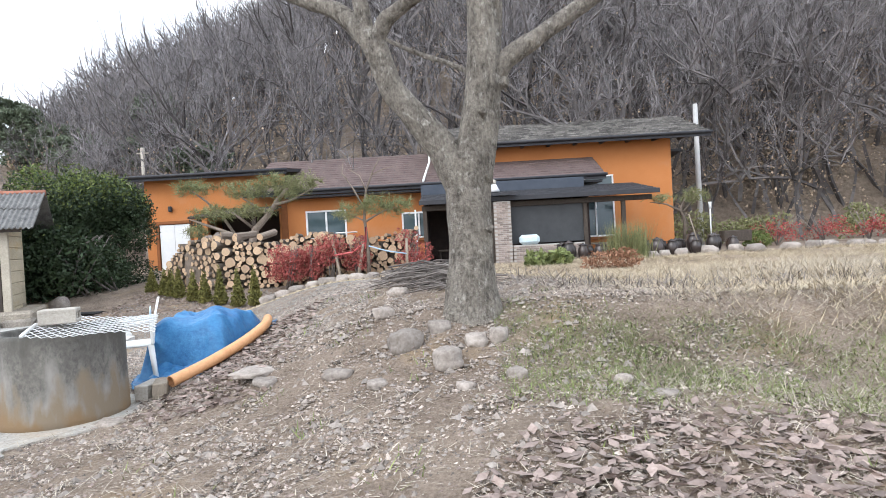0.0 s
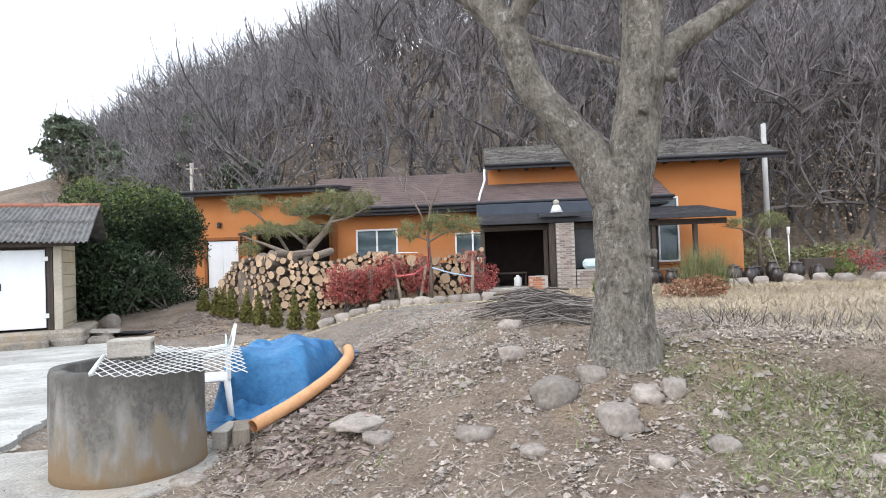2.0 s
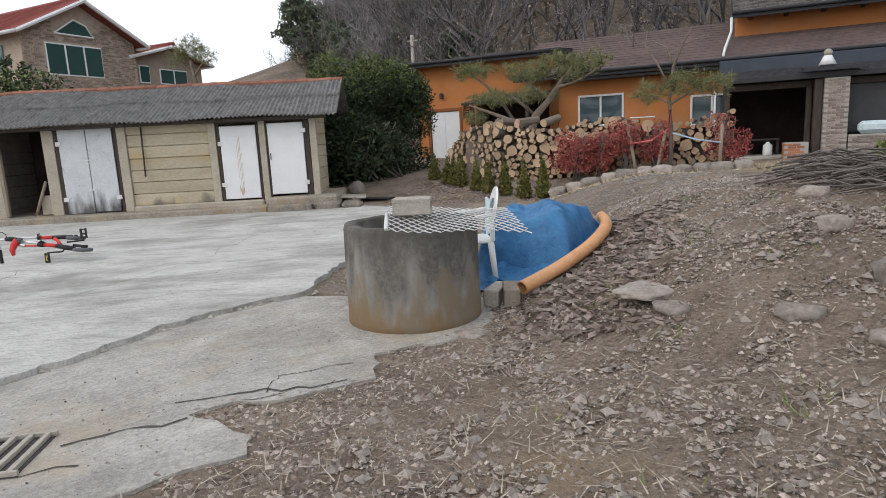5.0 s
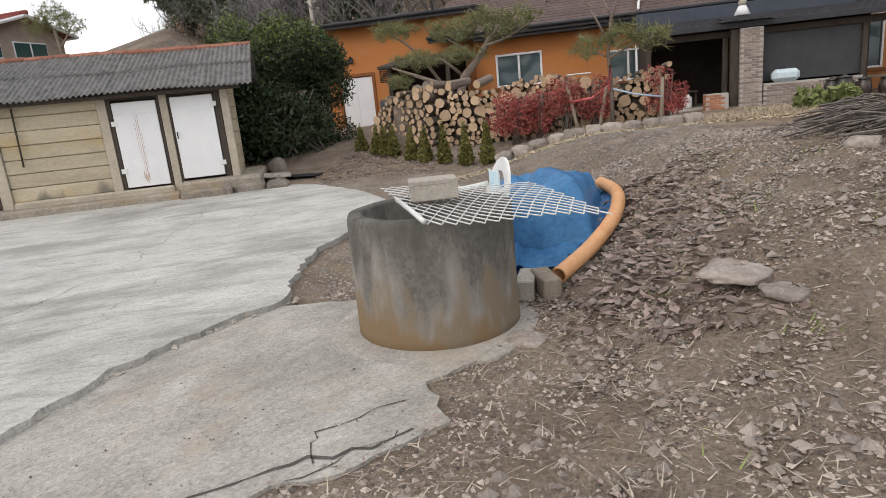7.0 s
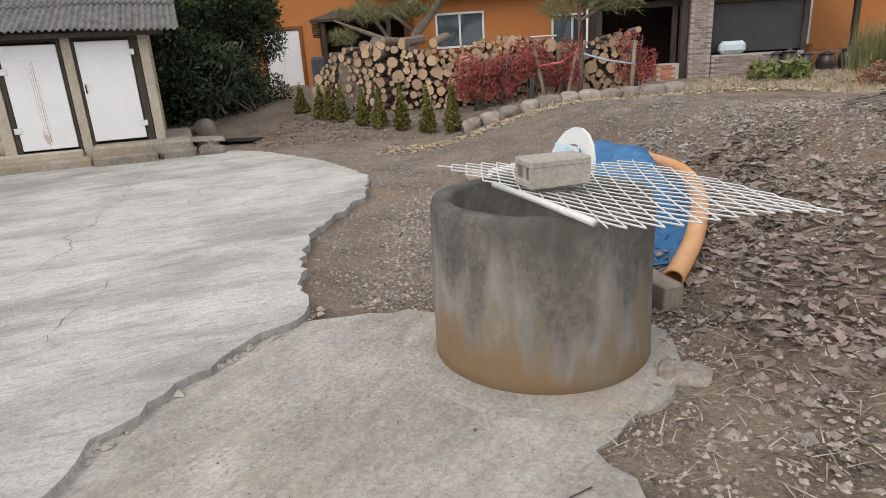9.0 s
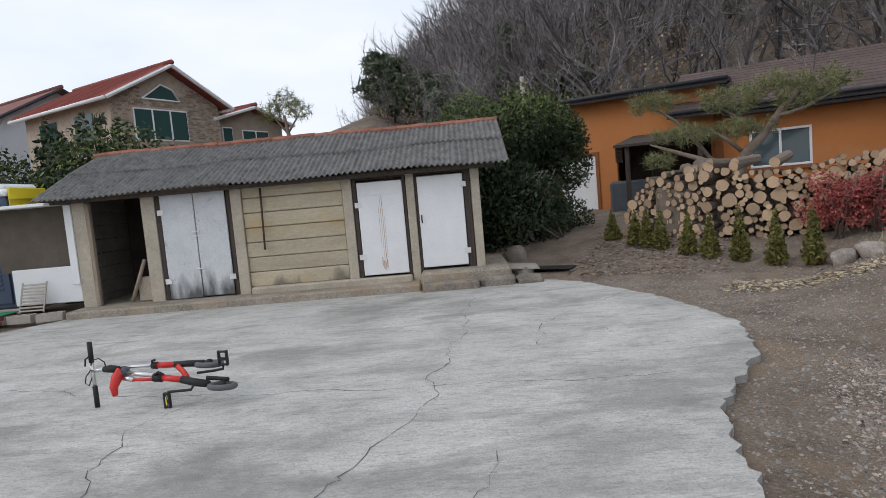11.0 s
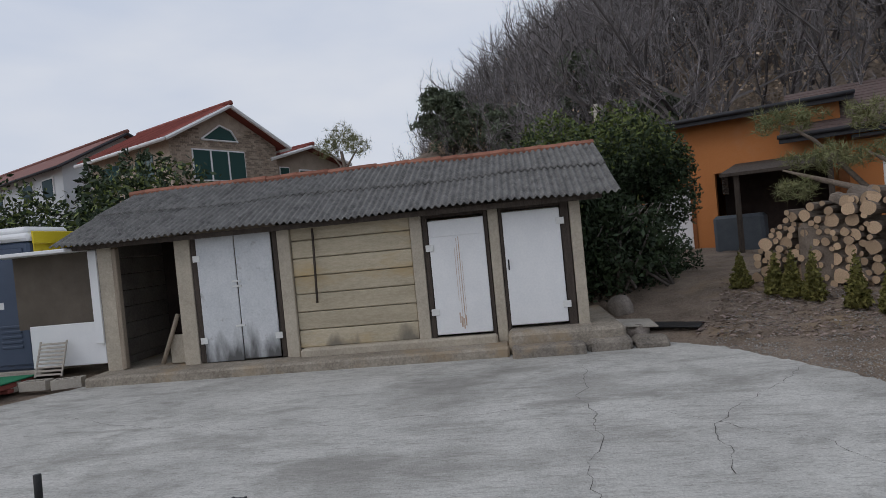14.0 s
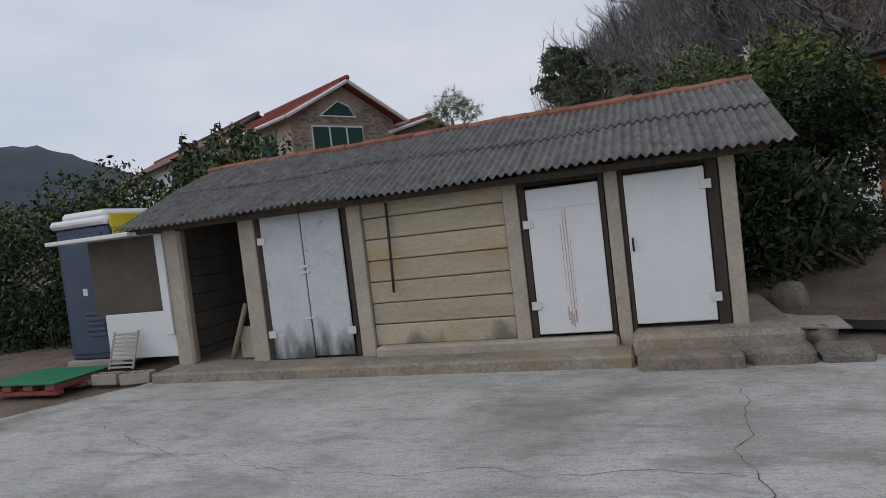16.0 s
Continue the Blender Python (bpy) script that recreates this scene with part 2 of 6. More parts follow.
def stained(m, bands):
    """Stains that run down or creep up a surface: (scale, from, to, colour, grain) each."""
    nt = m.node_tree
    bs = nt.nodes["Principled BSDF"]
    src = bs.inputs["Base Color"].links[0].from_socket
    co = nt.nodes.new("ShaderNodeTexCoord")
    sp = nt.nodes.new("ShaderNodeSeparateXYZ")
    nt.links.new(co.outputs["Object"], sp.inputs[0])
    def band(scale, lo, hi, colour, prev, sx=1.0):
        mp = nt.nodes.new("ShaderNodeMapping"); mp.inputs["Scale"].default_value = (sx, sx, 0.35)
        nt.links.new(co.outputs["Object"], mp.inputs[0])
        n = nt.nodes.new("ShaderNodeTexNoise"); n.inputs["Scale"].default_value, n.inputs["Detail"].default_value = scale, 8
        nt.links.new(mp.outputs[0], n.inputs["Vector"])
        ma = nt.nodes.new("ShaderNodeMath"); ma.operation = 'MULTIPLY_ADD'; ma.inputs[1].default_value = 1.5
        nt.links.new(n.outputs[0], ma.inputs[0]); nt.links.new(sp.outputs[2], ma.inputs[2])
        mr = nt.nodes.new("ShaderNodeMapRange"); mr.inputs[1].default_value, mr.inputs[2].default_value = lo, hi
        nt.links.new(ma.outputs[0], mr.inputs[0])
        mx = nt.nodes.new("ShaderNodeMixRGB"); mx.inputs[2].default_value = (*colour, 1)
        nt.links.new(mr.outputs[0], mx.inputs[0]); nt.links.new(prev, mx.inputs[1])
        return mx.outputs[0]
    a = src
    for scale, lo, hi, colour, sx in bands:
        a = band(scale, lo, hi, colour, a, sx)
    nt.links.new(a, bs.inputs["Base Color"])
stained(M_WELL, [(4.5, 1.34, 1.02, (0.27, 0.255, 0.23), 1.4), (7.0, 1.20, 0.94, (0.215, 0.17, 0.12), 1.0), (5.0, 1.04, 0.84, (0.22, 0.15, 0.085), 1.0), (6.0, 1.34, 1.74, (0.085, 0.08, 0.07), 1.0)])
stained(M_PANEL, [(3.0, 1.18, 0.95, (0.20, 0.18, 0.145), 1.0)])

def broomed(m, turn, dark, amount):
    """Fine drag marks in one direction, and worn blotches broken up by them."""
    nt = m.node_tree
    bs = nt.nodes["Principled BSDF"]
    src = bs.inputs["Base Color"].links[0].from_socket
    co = nt.nodes.new("ShaderNodeTexCoord")
    for along, across, scale, lo, hi, share in ((1.0, 3.2, 1.1, 0.50, 0.66, amount), (1.0, 4.5, 7.0, 0.50, 0.64, amount * 0.8), (1.0, 1.8, 0.35, 0.50, 0.60, amount * 0.9), (1.0, 1.6, 26.0, 0.54, 0.66, amount)):
        mp = nt.nodes.new("ShaderNodeMapping")
        mp.vector_type = 'TEXTURE'
        mp.inputs["Rotation"].default_value = (0, 0, radians(turn))
        mp.inputs["Scale"].default_value = (1 / along, 1 / across, 1)
        nt.links.new(co.outputs["Object"], mp.inputs[0])
        n = nt.nodes.new("ShaderNodeTexNoise")
        n.inputs["Scale"].default_value, n.inputs["Detail"].default_value, n.inputs["Roughness"].default_value = scale, 9, 0.68
        n.inputs["Distortion"].default_value = 0.5
        nt.links.new(mp.outputs[0], n.inputs["Vector"])
        r = nt.nodes.new("ShaderNodeMapRange")
        r.inputs[1].default_value, r.inputs[2].default_value, r.inputs[4].default_value = lo, hi, share
        nt.links.new(n.outputs[0], r.inputs[0])
        mx = nt.nodes.new("ShaderNodeMixRGB")
        mx.inputs[2].default_value = (*dark, 1)
        nt.links.new(r.outputs[0], mx.inputs[0]); nt.links.new(src, mx.inputs[1])
        src = mx.outputs[0]
    nt.links.new(src, bs.inputs["Base Color"])
broomed(M_CONC, 27, (0.20, 0.19, 0.17), 0.5)
broomed(M_CONC2, 60, (0.21, 0.19, 0.16), 0.35)

def glass(name, tint=(0.06, 0.09, 0.10)):
    m = bpy.data.materials.new(name)
    m.use_nodes = True
    b = m.node_tree.nodes["Principled BSDF"]
    b.inputs["Base Color"].default_value = (*tint, 1)
    b.inputs["Roughness"].default_value = 0.06
    b.inputs["Specular IOR Level"].default_value = 0.6
    return m
M_GLASS = glass("window glass")
M_GLASSG = glass("green window glass", (0.035, 0.08, 0.075))

# ---- building tools ----
def mesh_ob(name, data_mesh, material, parent=None, label=""):
    ob = new(name, data_mesh)
    if material:
        data_mesh.materials.append(material)
    if parent:
        ob.parent = parent
    if label:
        ob["label"] = label
    return ob

def part(name, bm, material, parent=None, label="", smooth=False):
    me = bpy.data.meshes.new(name)
    bm.normal_update()
    bm.to_mesh(me)
    bm.free()
    if smooth:
        me.polygons.foreach_set("use_smooth", [True] * len(me.polygons))
    return mesh_ob(name, me, material, parent, label)

def thing(name, label, category, group="", kind="", at=None):
    ob = new(name)
    if at is not None:
        ob.matrix_world = at
    return tagged(ob, label, category, group, kind)

def box(bm, x0, x1, y0, y1, z0, z1, bev=0.0, m=None):
    r = bmesh.ops.create_cube(bm, size=1.0)
    vs = r["verts"]
    for v in vs:
        v.co = Vector(((x0 + x1) / 2 + v.co.x * (x1 - x0), (y0 + y1) / 2 + v.co.y * (y1 - y0), (z0 + z1) / 2 + v.co.z * (z1 - z0)))
    if m is not None:
        bmesh.ops.transform(bm, matrix=m, verts=vs)
    if bev:
        es = list({e for v in vs for e in v.link_edges})
        bmesh.ops.bevel(bm, geom=es, offset=bev, segments=1, affect='EDGES')

def boxpart(name, dims, material, parent=None, label="", bev=0.01, m=None):
    bm = bmesh.new()
    box(bm, *dims, bev=bev, m=m)
    return part(name, bm, material, parent, label)

def tube(bm, pts, radii, seg=8, cap=True):
    """A tapered tube along points."""
    pts = [Vector(p) for p in pts]
    rings, ref = [], Vector((0.31, 0.2, 0.93)).normalized()
    for i, p in enumerate(pts):
        d = (pts[min(i + 1, len(pts) - 1)] - pts[max(i - 1, 0)]).normalized()
        if abs(d.dot(ref)) > 0.95 and i == 0:
            ref = Vector((1, 0.1, 0)).normalized()
        a = (ref - d * ref.dot(d)).normalized()
        b = d.cross(a)
        ref = a
        r = radii[i] if hasattr(radii, "__len__") else radii
        rings.append([bm.verts.new(p + (a * math.cos(2 * math.pi * k / seg) + b * math.sin(2 * math.pi * k / seg)) * r) for k in range(seg)])
    for r0, r1 in zip(rings, rings[1:]):
        for k in range(seg):
            bm.faces.new((r0[k], r0[(k + 1) % seg], r1[(k + 1) % seg], r1[k]))
    if cap:
        bm.faces.new(rings[0][::-1])
        bm.faces.new(rings[-1])
    return rings

def tubepart(name, pts, radii, material, parent=None, label="", seg=8, smooth=True):
    bm = bmesh.new()
    tube(bm, pts, radii, seg)
    return part(name, bm, material, parent, label, smooth)

def lathe(bm, profile, seg=24, m=None):
    rings = [[bm.verts.new((r * math.cos(2 * math.pi * k / seg), r * math.sin(2 * math.pi * k / seg), z)) for k in range(seg)] for r, z in profile]
    for r0, r1 in zip(rings, rings[1:]):
        for k in range(seg):
            bm.faces.new((r0[k], r0[(k + 1) % seg], r1[(k + 1) % seg], r1[k]))
    bm.faces.new(rings[0][::-1])
    bm.faces.new(rings[-1])
    if m is not None:
        bmesh.ops.transform(bm, matrix=m, verts=[v for r in rings for v in r])
    return rings

def soup(name, verts, faces, material, parent=None, label=""):
    me = bpy.data.meshes.new(name)
    me.from_pydata(verts.tolist() if hasattr(verts, "tolist") else verts, [], faces.tolist() if hasattr(faces, "tolist") else faces)
    return mesh_ob(name, me, material, parent, label)

rng = np.random.default_rng(7)

def cards(centres, size, rg, aspect=1.0, up=0.0):
    """Small quads (leaves), one at each centre, turned at random."""
    n = len(centres)
    a = rg.normal(size=(n, 3)); a[:, 2] += up
    a /= np.linalg.norm(a, axis=1)[:, None]
    b = rg.normal(size=(n, 3))
    b -= a * (a * b).sum(1)[:, None]
    b /= np.linalg.norm(b, axis=1)[:, None]
    s = size * rg.uniform(0.6, 1.3, n)[:, None]
    a, b = a * s * aspect, b * s
    v = np.stack([centres - a * 0.5, centres + b * 0.35, centres + a * 0.5, centres - b * 0.35], 1).reshape(-1, 3)
    return v, np.arange(4 * n).reshape(-1, 4)

def blades(bases, height, lean, rg, width=0.008):
    """Grass blades as narrow bent triangles."""
    n = len(bases)
    az = rg.uniform(0, 6.283, n)
    d = np.stack([np.cos(az), np.sin(az), np.zeros(n)], 1)
    sd = np.stack([-np.sin(az), np.cos(az), np.zeros(n)], 1) * width
    h = (height * rg.uniform(0.5, 1.3, n))[:, None]
    tip = bases + d * h * lean * rg.uniform(0.3, 1.6, n)[:, None] + np.array([0, 0, 1]) * h
    v = np.stack([bases - sd, bases + sd, tip], 1).reshape(-1, 3)
    return v, np.arange(3 * n).reshape(-1, 3)

# ---- ground ----
def sst(a, b, x):
    t = np.clip((x - a) / (b - a), 0, 1)
    return t * t * (3 - 2 * t)

CREST_X = [-220, -110, -70, -61, -45, -30, 0, 60, 150, 300]
CREST_Z = [2, 2, 2, 4, 13, 23, 38, 54, 60, 55]

def height(x, y):
    x, y = np.asarray(x, float), np.asarray(y, float)
    left = 0.035 + 0.55 * sst(14.6, 19, y) + 0.25 * sst(18, 24, y)
    right = np.interp(y, [-6, 1, 4, 5.6, 6.9, 9, 13, 18, 24], [0.05, 0.08, 0.28, 0.46, 0.93, 0.95, 0.78, 0.58, 0.52])
    off = np.clip((y - 7) * 0.3, -1, 2)
    w = sst(-3.5 - off, -0.1 - off, x)
    right = right - 0.2 * sst(0.8, 2.6, x) * sst(6, 8.5, y) * (1 - sst(16, 20, y))
    base = left * (1 - w) + right * w
    # bank behind the sheds
    n = (x + 10.34) * 0.45 - (y - 14.43) * 0.893
    u = -(x + 10.34) * 0.893 - (y - 14.43) * 0.45
    base = base + 2.6 * sst(5.5, 14, -n) * sst(1, 6, u) * (1 - sst(60, 120, u))
    hill = np.interp(x, CREST_X, CREST_Z) * np.clip((y - 30.5) / 60, 0, 1.0) ** 1.0
    hill = np.where(y > 90.5, np.interp(x, CREST_X, CREST_Z) * (1 - 0.4 * sst(95, 400, y)), hill)
    rough = 0.05 * np.sin(x * 1.3 + y * 0.7) * np.sin(y * 1.1 - x * 0.4) * w * sst(2, 5, y)
    return base + hill * sst(30, 36, y) + rough

def spaced(lo, hi, step, far):
    core = np.arange(lo, hi + 1e-6, step)
    out, s = [], step
    a, b = lo, hi
    l, r = [], []
    while b < far:
        s *= 1.16
        a -= s; b += s
        l.append(a); r.append(b)
    return np.concatenate([l[::-1], core, r])
gx, gy = spaced(-21, 11, 0.2, 1500), spaced(-3, 26, 0.2, 1500)
GX, GY = np.meshgrid(gx, gy)
GZ = height(GX, GY)
rngg = np.random.default_rng(3)
near = (np.abs(GX + 4) < 18) & (np.abs(GY - 12) < 16)
GZ = GZ + np.where(near & ~((GX < -3.1) & (GY < 15)), rngg.normal(size=GZ.shape) * 0.012, 0)
gv = np.stack([GX, GY, GZ], -1).reshape(-1, 3)
nx, ny = len(gx), len(gy)
ii = (np.arange(ny - 1)[:, None] * nx + np.arange(nx - 1)[None]).reshape(-1)
gf = np.stack([ii, ii + 1, ii + nx + 1, ii + nx], 1)
ground = soup("ground", gv, gf, M_SOIL)
ground.data.materials.append(M_HILL)
fy = gv[gf[:, 0], 1]
ground.data.polygons.foreach_set("material_index", (fy > 29).astype(int))
ground.data.polygons.foreach_set("use_smooth", [True] * len(gf))
tagged(ground, "brown gravelly soil ground rising to a wooded hillside", "ground", kind="structure")

def ragged(poly, step, amp, rg):
    out = []
    for (x0, y0), (x1, y1) in zip(poly, poly[1:] + poly[:1]):
        d = math.hypot(x1 - x0, y1 - y0)
        k = max(1, int(d / step))
        for i in range(k):
            t = i / k
            out.append((x0 + (x1 - x0) * t + rg.uniform(-amp, amp), y0 + (y1 - y0) * t + rg.uniform(-amp, amp)))
    return out

def slab(name, poly, z0, z1, material, label):
    bm = bmesh.new()
    f = bm.faces.new([bm.verts.new((x, y, z1)) for x, y in poly])
    if f.normal.z < 0:
        f.normal_flip()
    r = bmesh.ops.extrude_face_region(bm, geom=[f])
    for v in r["geom"]:
        if isinstance(v, bmesh.types.BMVert):
            v.co.z = z0
    bmesh.ops.recalc_face_normals(bm, faces=bm.faces)
    ob = part(name, bm, material)
    return tagged(ob, label, "concrete", kind="structure")

rr = random.Random(5)
yard = slab("concrete_yard", ragged([(-5.85, 4.47), (-5.74, 5.1), (-5.74, 5.7), (-5.58, 6.25), (-5.42, 6.65), (-5.2, 7.02), (-5.33, 7.4), (-5.56, 8.1), (-5.7, 8.95), (-5.5, 10.4), (-5.72, 11.65), (-6.9, 13.3), (-8.3, 14.5), (-8.95, 14.75), (-16.8, 10.75), (-17.0, 8.6), (-18.5, 3), (-19, -5), (-7.5, -5), (-6.3, 2)], 0.09, 0.036, rr), -0.1, 0.1, M_CONC, "grey cracked concrete yard slab")
apron = slab("concrete_apron", ragged([(-6.3, -1.0), (-6.36, 2.0), (-5.91, 4.5), (-5.80, 5.1), (-5.80, 5.7), (-5.64, 6.22), (-5.48, 6.6), (-5.26, 6.96), (-4.6, 7.15), (-3.3, 6.9), (-3.12, 6.5), (-3.36, 6.06), (-3.62, 5.72), (-3.48, 5.45), (-3.42, 5.27), (-3.6, 5.08), (-3.8, 4.82), (-4.1, 4.72), (-4.2, 4.5), (-3.66, 4.42), (-3.53, 4.25), (-3.72, 4.0), (-3.95, 3.6), (-4.5, 2.2), (-5.2, -0.5)], 0.1, 0.028, rr), -0.1, 0.055, M_CONC2, "pale broken older concrete apron by the well")

def crack(pts, width, z, parent):
    bm = bmesh.new()
    P = []
    for (x0, y0), (x1, y1) in zip(pts, pts[1:]):
        k = max(2, int(math.hypot(x1 - x0, y1 - y0) / 0.09))
        P += [(x0 + (x1 - x0) * i / k + rr.uniform(-.03, .03) + .16 * noise.noise(Vector((x0 * 3 + i * .16, y0, 0))), y0 + (y1 - y0) * i / k + rr.uniform(-.03, .03) + .16 * noise.noise(Vector((x0, y0 * 3 + i * .16, 7)))) for i in range(k)]
    row = []
    for i, (x, y) in enumerate(P):
        x1, y1 = P[min(i + 1, len(P) - 1)]
        x0, y0 = P[max(i - 1, 0)]
        dx, dy = x1 - x0, y1 - y0
        l = math.hypot(dx, dy) or 1
        w = width * rr.uniform(0.15, 1.0)
        row.append((bm.verts.new((x - dy / l * w, y + dx / l * w, z)), bm.verts.new((x + dy / l * w, y - dx / l * w, z))))
    for a, b in zip(row, row[1:]):
        bm.faces.new((a[0], a[1], b[1], b[0]))
    bmesh.ops.recalc_face_normals(bm, faces=bm.faces)
    return part("crack", bm, M_CRACK, parent)
for pts, w in [([(-12.5, 7.6), (-9.4, 8.2), (-6.0, 9.6)], .007), ([(-9.7, 13.2), (-8.6, 10.5), (-7.9, 8.5), (-7.6, 6.2)], .007), ([(-7.4, 13.4), (-7.9, 11.2), (-7.5, 10.2)], .006),
               ([(-9.9, 7.9), (-10.0, 7.2), (-9.2, 6.4), (-8.6, 4.5)], .008), ([(-15.5, 9.4), (-12.0, 9.9), (-9.0, 11.6)], .006), ([(-7.0, 7.7), (-6.6, 6.6), (-7.2, 5.6)], .005), ([(-8.6, 11.6), (-6.5, 10.8)], .005)]:
    crack(pts, w * .6, 0.104, yard)
for pts, w in [([(-4.35, 4.55), (-4.15, 4.76), (-3.85, 4.98), (-3.5, 5.3)], .014), ([(-3.95, 4.75), (-3.6, 5.3)], .006), ([(-4.55, 3.95), (-4.35, 4.2), (-4.15, 4.5)], .014), ([(-5.3, 3.4), (-4.7, 3.6), (-4.2, 3.9)], .012), ([(-3.9, 4.9), (-4.1, 5.2), (-3.6, 5.55)], .006)]:
    crack(pts, w, 0.059, apron)

# ---- farmhouse ----
FY = 25.5
house = thing("house", "single-storey orange stucco farmhouse with dark shingle roofs", "house")

def holed_wall(name, x0, x1, z0, z1, y, th, holes, material, parent, label=""):
    xs = sorted({x0, x1, *[h[0] for h in holes], *[h[1] for h in holes]})
    zs = sorted({z0, z1, *[h[2] for h in holes], *[h[3] for h in holes]})
    bm = bmesh.new()
    for a, b in zip(xs, xs[1:]):
        for c, d in zip(zs, zs[1:]):
            if not any(h[0] <= (a + b) / 2 <= h[1] and h[2] <= (c + d) / 2 <= h[3] for h in holes):
                box(bm, a, b, y, y + th, c, d)
    bmesh.ops.remove_doubles(bm, verts=bm.verts, dist=1e-4)
    bm.verts.index_update()
    seen = {}
    for f in bm.faces:
        seen.setdefault(frozenset(v.index for v in f.verts), []).append(f)
    dup = [f for fs in seen.values() if len(fs) > 1 for f in fs]
    bmesh.ops.delete(bm, geom=dup, context='FACES')
    return part(name, bm, material, parent, label)

def window(parent, x0, x1, z0, z1, y, panes=2, material=M_GLASS):
    w = boxpart("window", (x0 + .05, x1 - .05, y + 0.10, y + 0.12, z0 + .05, z1 - .05), M_DARK, parent, "white-framed sliding window", 0)
    bm = bmesh.new()
    t = 0.07
    box(bm, x0, x1, y - 0.03, y + 0.09, z0, z0 + t, .008); box(bm, x0, x1, y - 0.03, y + 0.09, z1 - t, z1, .008)
    box(bm, x0, x0 + t, y - 0.028, y + 0.088, z0 + t, z1 - t, .008); box(bm, x1 - t, x1, y - 0.028, y + 0.088, z0 + t, z1 - t, .008)
    for k in range(1, panes):
        xm = x0 + (x1 - x0) * k / panes
        box(bm, xm - t / 2, xm + t / 2, y - 0.02, y + 0.08, z0 + t, z1 - t, .008)
    part("window_frame", bm, M_WHITE, w)
    for k in range(panes):
        a, b = x0 + (x1 - x0) * k / panes, x0 + (x1 - x0) * (k + 1) / panes
        boxpart("pane", (a + t / 2, b - t / 2, y + 0.03 + 0.02 * (k % 2), y + 0.04 + 0.02 * (k % 2), z0 + t, z1 - t), material, w, bev=0)
    boxpart("window_sill", (x0 - .12, x1 + .12, y - 0.10, y + 0.0, z0 - 0.12, z0 - 0.01), M_WOODR, w)
    return w
M_WOODR = mat("red-brown trim", (0.20, 0.07, 0.025), (0.28, 0.11, 0.04), 5, 0.8, 0.3)

holed_wall("wall", -12.4, -6.7, 0.5, 4.5, FY, 0.25, [(-11.91, -10.6, 0.5, 2.72), (-9.9, -6.95, 0.5, 3.0)], M_WALL, house, "orange stucco front wall")
holed_wall("wall", -6.7, 0.4, 0.2, 3.7, FY, 0.25, [(-5.87, -4.22, 1.78, 2.92), (-1.98, -0.6, 1.6, 2.66)], M_WALL, house, "orange stucco front wall")
holed_wall("wall", -0.6, 9.4, 0.2, 5.45, 26.8, 0.25, [(5.36, 6.94, 1.24, 3.84)], M_WALL, house, "orange stucco gable wall")
boxpart("wall", (9.15, 9.4, 27.05, 33, 0.5, 5.45), M_WALL, house, bev=0)
boxpart("wall", (-12.4, -12.15, FY + .25, 31, 0.5, 4.5), M_WALL, house, bev=0)
boxpart("wall", (-12.15, 9.15, 31, 31.25, 0.5, 5.0), M_WALL, house, bev=0)
boxpart("pillar", (-6.85, -6.6, FY - 0.12, FY, 0.7, 4.0), M_WOODR, house)
window(house, -5.87, -4.22, 1.78, 2.92, FY)
window(house, -1.98, -0.6, 1.6, 2.66, FY)
window(house, 5.36, 6.94, 1.24, 2.95, 26.8)
window(house, 5.7, 6.94, 2.97, 3.84, 26.8, 1)
dr = boxpart("door", (-11.88, -11.27, FY + 0.02, FY + 0.08, 0.72, 2.68), M_WDOOR, house, "white painted double door")
boxpart("leaf", (-11.265, -10.63, FY + 0.02, FY + 0.08, 0.72, 2.68), M_WDOOR, dr)
bm = bmesh.new(); box(bm, -12.02, -11.9, FY - .04, FY + .06, .6, 2.82, .01); box(bm, -10.62, -10.5, FY - .04, FY + .06, .6, 2.82, .01); box(bm, -11.9, -10.62, FY - .04, FY + .06, 2.7, 2.82, .01)
part("door_frame", bm, M_WOODR, house)
lamp = boxpart("wall_lamp", (-11.42, -11.28, FY - .16, FY, 3.2, 3.42), M_DARK, house, "small black wall lamp", .03)
# dark sheet in place of the shade in the recess with storage behind the pine
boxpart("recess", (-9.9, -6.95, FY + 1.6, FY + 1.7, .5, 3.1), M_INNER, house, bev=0)

